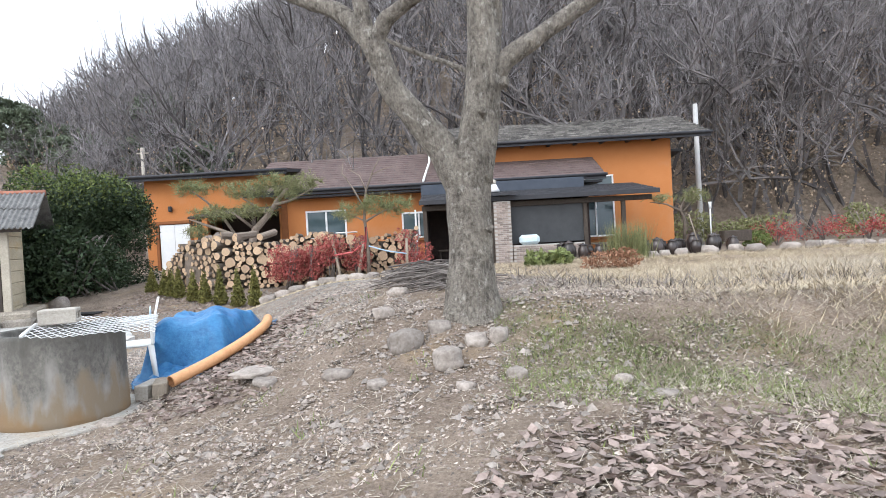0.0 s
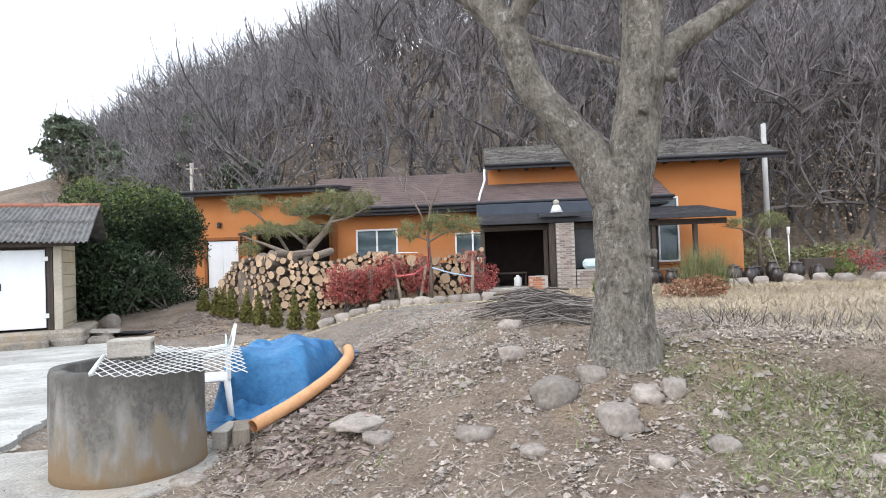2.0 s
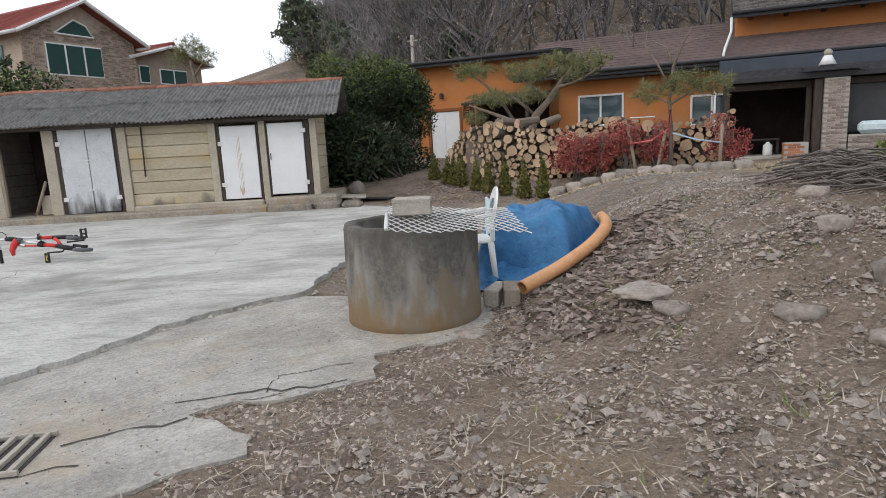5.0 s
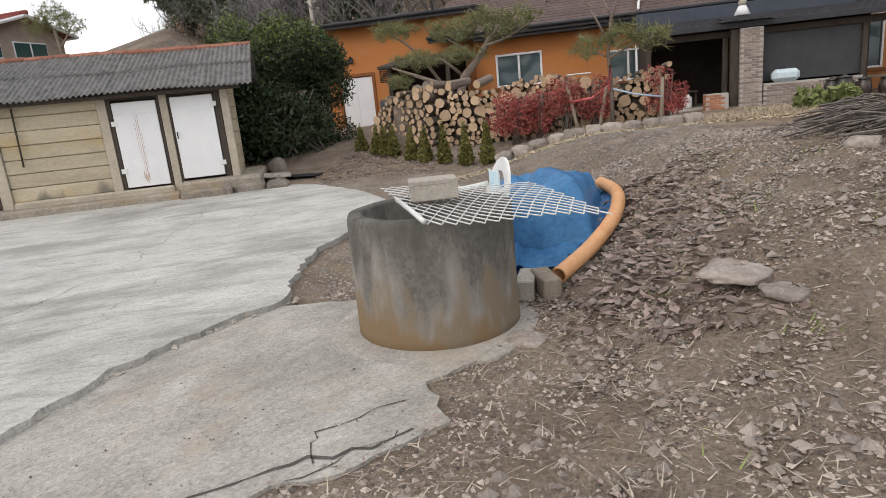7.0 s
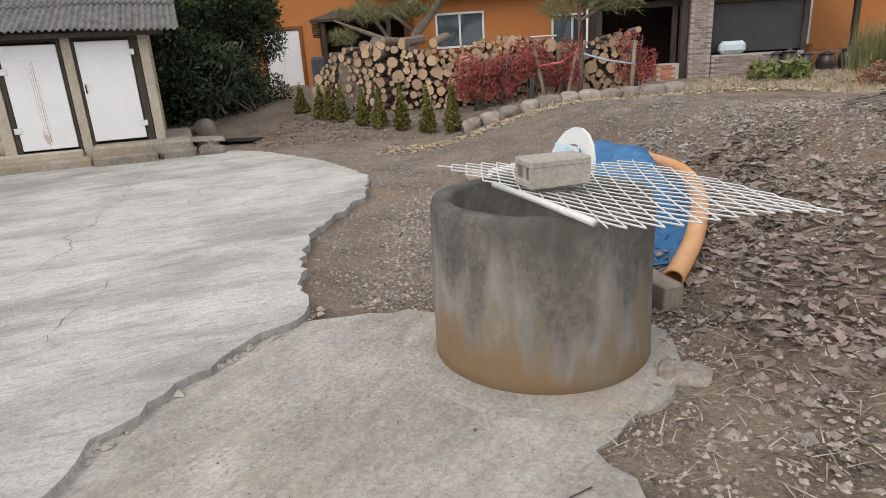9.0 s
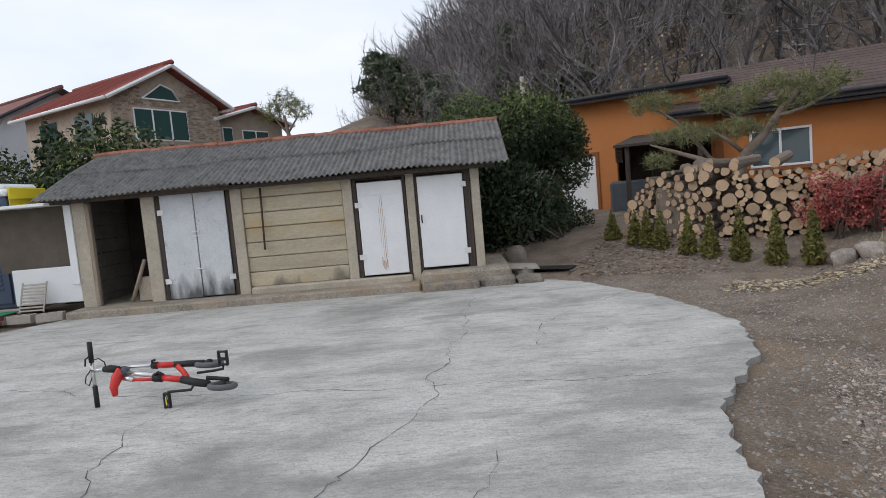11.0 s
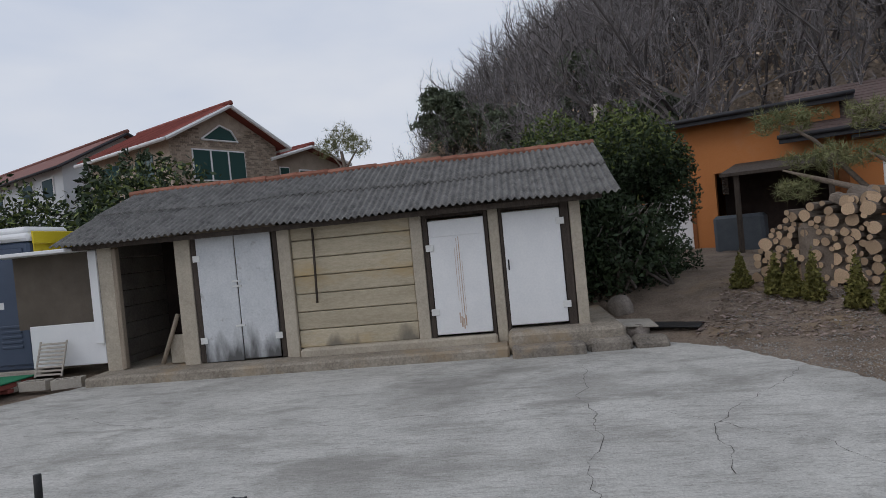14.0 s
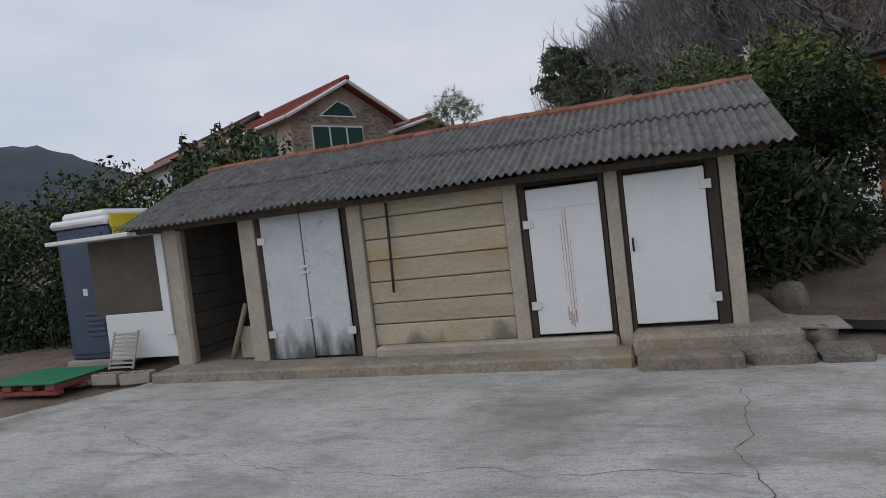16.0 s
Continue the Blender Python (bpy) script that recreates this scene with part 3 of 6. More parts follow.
def pitched(name, x0, x1, ya, za, yb, zb, th, material, parent, label=""):
    """A roof slab from its eave (ya, za) up to (yb, zb)."""
    bm = bmesh.new()
    vs = [bm.verts.new(p) for p in ((x0, ya, za), (x1, ya, za), (x1, yb, zb), (x0, yb, zb), (x0, ya, za - th), (x1, ya, za - th), (x1, yb, zb - th), (x0, yb, zb - th))]
    for q in ((0, 1, 2, 3), (7, 6, 5, 4), (0, 4, 5, 1), (1, 5, 6, 2), (2, 6, 7, 3), (3, 7, 4, 0)):
        bm.faces.new([vs[i] for i in q])
    return part(name, bm, material, parent, label)
def shingles(x0, x1, ya, za, yb, zb, parent, material, step=0.28, piece=0.9, jit=0.0):
    """Courses of overlapping shingle strips, joined."""
    n = int(math.hypot(yb - ya, zb - za) / step)
    V, Fc = [], []
    for i in range(n):
        t0, t1 = i / n, (i + 1.12) / n
        x = x0 + (0 if i % 2 else -piece / 2)
        while x < x1:
            a, b = max(x, x0), min(x + piece - 0.012, x1)
            if b - a > 0.05:
                dz = 0.022 + rr.uniform(0, jit)
                k = len(V)
                y0_, z0_ = ya + (yb - ya) * t0 - rr.uniform(0, jit), za + (zb - za) * t0
                y1_, z1_ = ya + (yb - ya) * t1, za + (zb - za) * t1
                V += [(a, y0_, z0_ + dz), (b, y0_, z0_ + dz + rr.uniform(0, jit / 2)), (b, y1_, z1_ + .004), (a, y1_, z1_ + .004), (a, y0_, z0_ + .001), (b, y0_, z0_ + .001)]
                Fc += [(k, k + 1, k + 2, k + 3), (k + 4, k + 5, k + 1, k)]
            x += piece
    ob = soup("shingles", V, Fc, material, parent)
    ob["kind"] = "stuff"
    return ob
def roof(x0, x1, ya, za, yb, zb, material, label, piece=0.9, jit=0.004, step=0.28):
    r = pitched("roof", x0, x1, ya, za, yb, zb, 0.12, M_DARK, house, label)
    shingles(x0, x1, ya, za + .002, yb, zb + .002, r, material, step, piece, jit)
    bm = bmesh.new(); box(bm, x0 - .02, x1 + .02, ya - .06, ya - .003, za - .20, za + .015, .01)
    part("fascia", bm, M_DARK, r)
    tubepart("gutter", [(x0 - .05, ya - .12, za - .03), (x1 + .05, ya - .12, za - .03)], .06, M_DARK, r)
    return r
roof(-13.4, -6.4, 24.95, 4.62, 29.0, 5.05, M_ROOF, "low mauve shingle roof of the side wing")
roof(-8.1, 6.1, 24.75, 3.72, 28.6, 5.38, M_ROOF, "mauve shingle roof")
roof(-0.7, 10.75, 26.0, 5.32, 29.6, 6.62, M_SLATE, "weathered grey stone-shingle roof", 0.4, 0.05, 0.22)
pitched("roof_back", -13.4, 10.7, 33.5, 4.6, 29.0, 5.05, .12, M_DARK, house)
for x in np.arange(-0.2, 10.5, 1.1):
    boxpart("rafter", (x, x + .12, 26.05, 26.85, 5.14, 5.30), M_WOODD, house)
tubepart("downpipe", [(-0.75, 25.9, 5.15), (-0.75, 25.9, 4.7), (-0.95, 25.2, 4.05), (-1.0, 24.7, 3.8)], .045, M_PLASTIC, house)
# soffit between the front wall and the eave of the main roof
boxpart("soffit", (-6.5, 6.0, 24.8, 26.8, 3.42, 3.5), M_DARK, house, bev=0)

# ---- porch in front of the house ----
porch = thing("porch", "dark lean-to porch with black roof on posts", "porch")
r = pitched("roof", -1.05, 7.25, 22.1, 2.86, 25.3, 3.34, .1, M_NAVY, porch, "dark grey lean-to roof")
shingles(-1.05, 7.25, 22.1, 2.863, 25.3, 3.343, r, M_DARK, .3, .6, .003)
boxpart("fascia", (-1.07, 7.27, 22.03, 22.097, 2.72, 2.88), M_DARK, r)
boxpart("upper_panel", (-1.1, 5.2, 24.5, 24.6, 3.05, 3.62), M_NAVY, porch, "navy board panel under the eave")
boxpart("beam", (-1.0, 7.1, 22.4, 22.55, 2.52, 2.7), M_WOODD, porch)
# inner sheets coloured dark to stand in for the porch's shade
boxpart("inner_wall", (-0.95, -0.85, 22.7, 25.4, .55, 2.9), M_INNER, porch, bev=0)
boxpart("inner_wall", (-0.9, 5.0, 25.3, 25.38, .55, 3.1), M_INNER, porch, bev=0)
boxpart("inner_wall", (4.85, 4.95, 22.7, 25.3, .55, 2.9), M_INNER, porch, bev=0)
boxpart("floor", (-1.0, 5.0, 22.2, 25.4, .45, .62), M_CONC2, porch, bev=.02)
for x in (-0.9, 1.2, 4.75, 6.1):
    boxpart("post", (x - .07, x + .07, 22.42, 22.56, .55 if x < 5 else .9, 2.55), M_WOODD, porch)
boxpart("post", (-1.27, -1.21, 22.5, 22.56, .6, 2.6), M_WHITE, porch, "white-painted post")
boxpart("screen", (2.1, 4.68, 22.5, 22.52, 1.2, 2.55), M_SCREEN, porch, "dark insect screen", 0)

def brickwork(parent, x0, x1, y0, y1, z0, z1, material):
    core = boxpart("mortar", (x0 + .008, x1 - .008, y0 + .008, y1 - .008, z0, z1), M_MORTAR, parent, bev=0)
    bmb = bmesh.new(); box(bmb, -.095, .095, -.045, .045, -.029, .029, .004)
    me = bpy.data.meshes.new("brick"); bmb.to_mesh(me); bmb.free(); me.materials.append(material)
    rows = int((z1 - z0) / .068)
    for k in range(rows):
        z = z0 + .034 + k * .068
        off = .1 if k % 2 else 0
        n = max(1, int((x1 - x0 - off) / .2))
        for i in range(n):
            b = new("brick", me); b.parent = core
            b.location = (x0 + .1 + off + i * .2, y0 + .045 - .004, z)
        m_ = max(0, int((y1 - y0 - .1) / .2))
        for i in range(m_):
            for xx in (x0 + .045 - .004, x1 - .045 + .004):
                b = new("brick", me); b.parent = core
                b.location = (xx, y0 + .2 + i * .2, z); b.rotation_euler = (0, 0, math.pi / 2)
chim = thing("brick_chimney", "brown brick chimney post beside the porch", "chimney")
boxpart("side_board", (1.28, 1.48, 22.1, 22.3, .55, 2.7), M_WOODD, chim, "dark boards")
brickwork(chim, 1.5, 2.1, 22.0, 22.45, .5, 2.7, M_BRICK)
pitched("cap", 0.95, 2.35, 21.7, 2.98, 22.4, 3.05, .06, M_DARK, chim, "sheet metal hood")
tubepart("flue", [(1.55, 22.1, 3.05), (1.55, 22.1, 3.3)], [.22, .1], M_WHITE, chim)
tubepart("cowl", [(1.55, 22.1, 3.3), (1.55, 22.1, 3.42), (1.55, 22.1, 3.48)], [.09, .11, .03], M_BLOCK, chim)
lowb = thing("low_brick_wall", "low brown brick wall under the screen", "wall")
brickwork(lowb, 2.12, 4.6, 22.0, 22.42, .5, 1.15, M_BRICK)
stub = thing("brick_stove", "small red brick stove in the porch", "stove")
brickwork(stub, .55, 1.15, 21.6, 22.1, .5, 1.0, M_BRICKR)

# ---- storage shed ----
UX, UY, NX, NY = -.893, -.45, .45, -.893
S0 = Matrix(((UX, -NX, 0, -10.34), (UY, -NY, 0, 14.43), (0, 0, 1, 0), (0, 0, 0, 1)))   # local x along the front, local y into the shed
shed = thing("shed", "old concrete-panel storage shed with corrugated roof", "shed", at=S0)
def sbox(name, dims, material, label="", bev=.01, parent=None):
    return boxpart(name, dims, material, parent or shed, label, bev)
# posts
for a, b in ((-.31, -.15), (.9, 1.05), (2.06, 2.24), (4.14, 4.34), (5.78, 6.04), (7.1, 7.36)):
    sbox("post", (a, b, -.02, .14, .2, 2.3), M_POST, "tan cast concrete post")
# dark timber jambs
for a, b in ((-.14, -.01), (.84, .895), (1.06, 1.12), (1.97, 2.05), (4.345, 4.43), (5.68, 5.775)):
    sbox("jamb", (a, b, .0, .12, .25, 2.28), M_WOODD, "black weathered timber jamb")
sbox("lintel", (-.14, 2.05, .02, .12, 2.17, 2.34), M_WOODD)
sbox("lintel", (4.35, 7.1, .02, .12, 2.235, 2.36), M_WOODG)
# panels
for k in range(7):
    sbox("panel", (2.245, 4.135, .03 + .004 * (k % 2), .09, .36 + k * .279, .36 + k * .279 + .268), M_PANEL, bev=.012)
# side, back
# darker panel copy: the open bay's shade is in the colour
M_SHADEP = mat("shaded concrete panel", (0.10, 0.09, 0.08), (0.20, 0.18, 0.16), 2, 0.95, 0.4, 25)
for k in range(8):
    sbox("panel", (-.29, -.23, .15, 1.85, .2 + k * .279, .2 + k * .279 + .27), M_PANEL, bev=.01)
    sbox("panel", (-.28, 5.9, 1.9, 1.96, .1 + k * .279, .1 + k * .279 + .27), M_PANEL, bev=.01)
    sbox("panel", (5.88, 5.91, .15, 1.85, .1 + k * .279, .1 + k * .279 + .27), M_PANEL, bev=.01)
    sbox("panel", (7.36, 7.42, .15, 1.85, .1 + k * .279, .1 + k * .279 + .27), M_SHADEP, bev=.01)
sbox("gable", (-.29, -.23, .1, 1.9, 2.3, 2.42), M_POST)
# doors
M_PEEL = mat("peeling grey-white paint", (0.48, 0.50, 0.52), (0.66, 0.67, 0.68), 2.2, 0.6, 0.3, 30, c=(0.24, 0.23, 0.22), cscale=3.5, camt=0.15)
def sheddoor(x0, x1, z0, z1, material, label, hinges, bev=.01):
    d = sbox("door", (x0, x1, -.03, .0, z0, z1), material, label, bev)
    for hx, hz in hinges:
        h = boxpart("hinge", (hx - .06, hx + .06, -.045, -.031, hz - .05, hz + .05), M_MESH, d, bev=.004)
    return d
d4 = sheddoor(.0, .84, .46, 2.15, M_WDOOR, "white painted sheet door", ((.0, 1.95), (.0, .72)))
tubepart("handle", [(.8, -.05, 1.3), (.8, -.07, 1.32), (.8, -.07, 1.42), (.8, -.05, 1.44)], .012, M_BLACK, d4)
d3 = sheddoor(1.12, 1.96, .4, 2.13, M_WDOOR, "white painted sheet door with rust streak", ((1.96, 1.72), (1.96, .75)))
boxpart("top_board", (1.13, 1.95, -.04, -.031, 1.88, 2.125), M_WDOOR, d3, bev=.003)
M_STREAK = mat("rust streak", (0.74, 0.72, 0.68), (0.36, 0.17, 0.06), 3, 0.7, 0.1, 22, stretch=(9, 9, 0.35))
bm = bmesh.new()
for a, b, z0, z1 in ((1.515, 1.527, .62, 1.86), (1.55, 1.558, .5, 1.84), (1.585, 1.592, .9, 1.7), (1.49, 1.495, .7, 1.5)):
    box(bm, a, b, -.0325, -.031, z0, z1)
part("rust_streak", bm, M_STREAK, d3)
for a_, z_ in ((1.50, .52), (1.53, .47), (1.56, .5), (1.585, .56)):
    boxpart("rust_patch", (a_, a_ + .02, -.033, -.031, z_, z_ + .16), M_STREAK, d3, bev=0)
d2 = sheddoor(4.44, 5.03, .27, 2.23, M_PEEL, "peeling grey-white double door leaf", ((4.44, .6),))
d2b = sheddoor(5.045, 5.67, .25, 2.23, M_PEEL, "peeling grey-white double door leaf", ((5.67, .6), (5.67, 1.9)))
for z in (1.5, 1.42, .8):
    boxpart("latch", (4.97, 5.12, -.05, -.032, z - .015, z + .015), M_MESH, d2b, bev=.003)
M_STAIN = mat("black mould stain", (0.10, 0.10, 0.10), (0.5, 0.5, 0.5), 3, 0.8, 0.2, 18)
stained(M_PEEL, [(4.0, 1.45, 1.0, (0.11, 0.11, 0.11), 1.2)])
# rail, bar leaning on the wall, plank in the open bay
tubepart("iron_bar", [(3.75, -.03, 2.2), (3.78, -.035, 1.05)], .018, M_WOODD, shed, "rusty iron bar hanging on the wall")
# rear wall holds the bay's shade in its colour; dark ceiling added too
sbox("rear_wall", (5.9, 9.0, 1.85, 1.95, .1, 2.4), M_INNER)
sbox("ceiling_board", (5.9, 7.5, .15, 1.9, 2.28, 2.31), M_WOODD)
tubepart("prop", [(6.45, .05, .28), (6.15, .1, 1.05)], .035, M_WOODG, shed, "leaning timber prop")
sbox("board", (6.1, 6.35, .12, .16, .26, .72), M_POST, "board in the open bay")
sbox("jamb", (7.02, 7.1, -.04, .06, .25, 2.2), M_WOODG, "pale timber jamb")
# corrugated roof
def corrugated(x0, x1, n, ya, za, yb, zb, amp, parent, name="roof_sheet", rows=10, sag=0.02):
    xs = np.linspace(x0, x1, n)
    V = []
    for j in range(rows + 1):
        t = j / rows
        for x in xs:
            V.append((x, ya + (yb - ya) * t + 0.012 * math.sin(x * 5.1), za + (zb - za) * t + amp * math.cos(x * 2 * math.pi / 0.104) + sag * math.sin(x * 1.7 + (ya + (yb - ya) * t) * 1.6)))
    m = len(V)
    V2 = V + [(x, y, z - .012) for x, y, z in V]
    Fc = []
    for j in range(rows):
        for i in range(n - 1):
            a = j * n + i
            Fc.append((a, a + 1, a + n + 1, a + n)); Fc.append((m + a + n, m + a + n + 1, m + a + 1, m + a))
    for i in range(n - 1):
        Fc.append((i, m + i, m + i + 1, i + 1))
    for j in range(rows):
        a = j * n; Fc.append((a, a + n, m + a + n, m + a))
        a = j * n + n - 1; Fc.append((a, m + a, m + a + n, a + n))
    ob = soup(name, V2, Fc, M_ASB, parent, "weathered grey corrugated cement sheet")
    ob.data.polygons.foreach_set("use_smooth", [True] * len(Fc))
    return ob
edges = [-.86, .05, 1.0, 1.95, 2.9, 3.85, 4.8, 5.75, 6.7, 7.83]
for k, (a, b) in enumerate(zip(edges, edges[1:])):
    corrugated(a, b + .04, int((b - a) / .013) + 1, -.4 + (.03 if k == 0 else 0), 2.31 + .006 * (k % 2), .8, 2.81 + .006 * (k % 2), .021, shed)
    corrugated(a, b + .04, int((b - a) / .013) + 1, .72, 2.80 + .006 * (k % 2), 1.92, 3.28 + .006 * (k % 2), .021, shed)
pitched("back_roof", -.86, 7.83, 3.2, 2.4, 1.95, 3.26, .03, M_ASB, shed)
bmr = bmesh.new(); tube(bmr, [(-.16, 0, 0), (.17, 0, 0)], [.085, .075], 8)
mer = bpy.data.meshes.new("ridge_tile"); bmr.to_mesh(mer); bmr.free(); mer.materials.append(M_RIDGE)
for k in range(29):
    o = new("ridge_tile", mer); o.parent = shed
    o.location = (-.7 + k * .302, 1.93, 3.27 + rr.uniform(-.008, .008)); o.rotation_euler = (0, rr.uniform(-.03, .03), rr.uniform(-.04, .04))
bm = bmesh.new()
for y, z in ((-.25, 2.31), (.7, 2.7), (1.8, 3.14)):
    box(bm, -.6, 7.8, y, y + .08, z - .1, z - .025)
part("purlin", bm, M_WOODD, shed)
# plinth
sbox("plinth", (.9, 7.4, -.55, 2.0, -.1, .24), M_PLINTH, "worn concrete plinth", .03)
sbox("plinth", (-.75, .9, -.42, 2.0, -.1, .41), M_PLINTH, "worn concrete plinth", .05)
sbox("sill", (1.06, 4.1, -.12, .1, .2, .36), M_POST, "", .03)
stp = boxpart("doorstep", (-.15, .86, -.72, -.43, -.05, .25), M_STEP, None, "", .03)
stp.matrix_world = S0; tagged(stp, "rough grey concrete doorstep", "step")
for a, b, h in ((-.8, -.17, .27), (-1.3, -.83, .23)):
    bm = bmesh.new(); box(bm, a, b, -.62, -.2, -.05, h, .06)
    for v in bm.verts: v.co += Vector((rr.uniform(-.02, .02), rr.uniform(-.02, .02), rr.uniform(-.02, .02)))
    o = part("stone_block", bm, M_STEP); o.matrix_world = S0; tagged(o, "rough stone block beside the shed step", "stone", "shed stones")
# lean-to with mesh screen
sbox("canopy", (7.6, 9.2, -.42, 1.2, 2.2, 2.26), M_WHITE, "white sheet canopy")
M_WIRE = mat("brown shade net", (0.09, 0.075, 0.06), (0.15, 0.125, 0.10), 3, 0.9, 0.5, 90)
sbox("net", (7.5, 8.95, .1, .13, 1.0, 2.2), M_WIRE, "brown shade net", 0)
sbox("white_board", (7.38, 8.7, .02, .06, .36, 1.05), M_WHITE, "white plastic board")
sbox("plank", (7.36, 7.5, -.05, -.01, .7, 2.2), M_WHITE, "white plank", .005, )

# ---- well ----
WX, WY = -3.78, 6.68
well = thing("well", "stained concrete well ring with mesh cover", "well", at=pose(WX, WY, 0))
bm = bmesh.new()
lathe(bm, [(.578, .0), (.575, .12), (.57, .5), (.567, .85), (.555, .885), (.475, .89), (.46, .87), (.455, .04), (.05, .035)], 64)
for v in bm.verts:
    if v.co.z > .1:
        v.co += Vector((noise.noise(v.co * 3) * .008, noise.noise(v.co * 3.3 + Vector((4, 0, 0))) * .008, noise.noise(v.co * 5) * .008))
part("ring", bm, M_WELL, well, "mould-stained grey concrete ring", True)
bm = bmesh.new(); lathe(bm, [(.80, .03), (.74, .057), (.62, .06), (.585, .062)], 48)
for v in bm.verts:
    k = 1 + .1 * noise.noise(Vector((v.co.x * 2, v.co.y * 2, 0)))
    v.co.x *= k; v.co.y *= k
part("footing", bm, M_CONC2, well, "", True)
# expanded metal lid
lid = thing("mesh_lid", "white expanded metal mesh sheet lying on the well", "mesh sheet")
LA, LB, LC, LD = Vector((-4.36, 7.37, 0.93)), Vector((-3.58, 5.88, 0.92)), Vector((-2.58, 6.16, 0.88)), Vector((-3.16, 7.41, 0.90))
def lidp(s, t):
    p = LA.lerp(LB, t).lerp(LD.lerp(LC, t), s)
    return p + Vector((0, 0, .012 * math.sin(s * 7 + t * 3)))
bm = bmesh.new()
nU, nV = 26, 16
for i in range(nU + 1):
    for j in range(nV):
        if (i + j) % 2 == 0:
            for s in (-1, 1):
                if 0 <= i + s <= nU:
                    tube(bm, [lidp(i / nU, j / nV), lidp((i + s) / nU, (j + 1) / nV)], .0042, 4, False)
tagged(part("strand_grid", bm, M_MESH, lid), kind="stuff")
tubepart("edge_rail", [lidp(0, .45), lidp(0, .7), lidp(0, .95)], .017, M_MESH, lid)
blk = thing("concrete_block", "hollow grey concrete block weighing down the mesh", "block", at=Matrix.Translation((-3.72, 6.62, .945)) @ Matrix.Rotation(.35, 4, 'Z'))
bm = bmesh.new()
box(bm, -.16, .16, -.1, .1, .0, .04, .008); box(bm, -.16, .16, -.1, .1, .1, .14, .008); box(bm, -.156, .156, -.098, -.07, .035, .105); box(bm, -.156, .156, .07, .098, .035, .105)
for x in (-.1, 0, .1): box(bm, x - .016, x + .016, -.069, .069, .035, .105)
box(bm, -.15, .15, -.02, .02, .035, .105)
part("body", bm, M_BLOCK, blk)

# ---- big tree on the mound ----
tree = thing("tree", "large bare pale-barked tree forking on the mound", "tree")
def barky(bm, amp, f):
    for v in bm.verts:
        d = noise.noise_vector(v.co * f)
        v.co += d * amp
bm = bmesh.new()
def limb(pts, radii, seg=16, sub=5):
    P, R = [], []
    for i in range(len(pts) - 1):
        for k in range(sub):
            t = k / sub
            P.append(Vector(pts[i]).lerp(Vector(pts[i + 1]), t)); R.append(radii[i] + (radii[i + 1] - radii[i]) * t)
    P.append(Vector(pts[-1])); R.append(radii[-1])
    for i in range(1, len(P) - 1):
        P[i] = (P[i - 1] + P[i] * 2 + P[i + 1]) / 4
    tube(bm, P, R, seg)
TY = 6.8
limb([(.22, TY, .6), (.22, TY, .92), (.22, TY, 1.15), (.24, TY, 1.5), (.235, TY, 2.0), (.25, TY, 2.35)], [.36, .275, .235, .212, .218, .24], 24, 6)
barky(bm, .014, 7)
part("trunk", bm, M_BARK, tree, "", True)
for name, pts, radii in [
    ("limb", [(.2, TY, 2.05), (.02, TY, 2.42), (-.22, TY - .02, 2.72), (-.45, TY, 3.02), (-.6, TY, 3.5), (-.95, TY + .1, 3.85), (-1.5, TY + .2, 4.1), (-2.3, TY + .3, 4.9)], [.19, .16, .135, .125, .12, .085, .07, .03]),
    ("limb", [(-.6, TY, 3.45), (-.45, TY - .1, 3.68), (-.1, TY - .2, 3.86), (.3, TY - .5, 4.5)], [.08, .075, .065, .03]),
    ("limb", [(-.62, TY, 3.4), (-.75, TY, 4.1), (-.9, TY + .3, 5.2)], [.08, .07, .03]),
    ("limb", [(.27, TY, 2.1), (.38, TY, 2.6), (.45, TY, 3.1), (.47, TY, 3.6), (.42, TY, 4.4), (.5, TY + .2, 6)], [.21, .19, .17, .15, .12, .04]),
    ("limb", [(.5, TY, 3.0), (.66, TY, 3.25), (1.0, TY, 3.45), (1.55, TY, 3.8), (2.4, TY + .1, 4.5)], [.12, .1, .085, .075, .03]),
    ("limb", [(.52, TY, 3.2), (.58, TY, 3.6), (.66, TY - .1, 4.3)], [.09, .07, .03]),
    ("branch", [(.4, TY, 2.75), (.3, TY + .1, 3.2), (-.2, TY + .5, 3.5), (-1.0, TY + .8, 4.0)], [.04, .03, .025, .01])]:
    bm = bmesh.new(); limb(pts, radii, 12, 5); barky(bm, .012, 7)
    part(name, bm, M_BARK, tree, "", True)
for x, y, z, r in ((.62, TY - .17, 2.98, .06), (.40, TY - .2, 2.72, .05), (.41, TY - .21, 1.62, .05), (.2, TY - .22, 1.35, .035)):
    bm = bmesh.new(); bmesh.ops.create_icosphere(bm, subdivisions=2, radius=r); barky(bm, .03, 12)
    for v in bm.verts: v.co += Vector((x, y, z))
    part("knot", bm, M_BARK, tree, "", True)

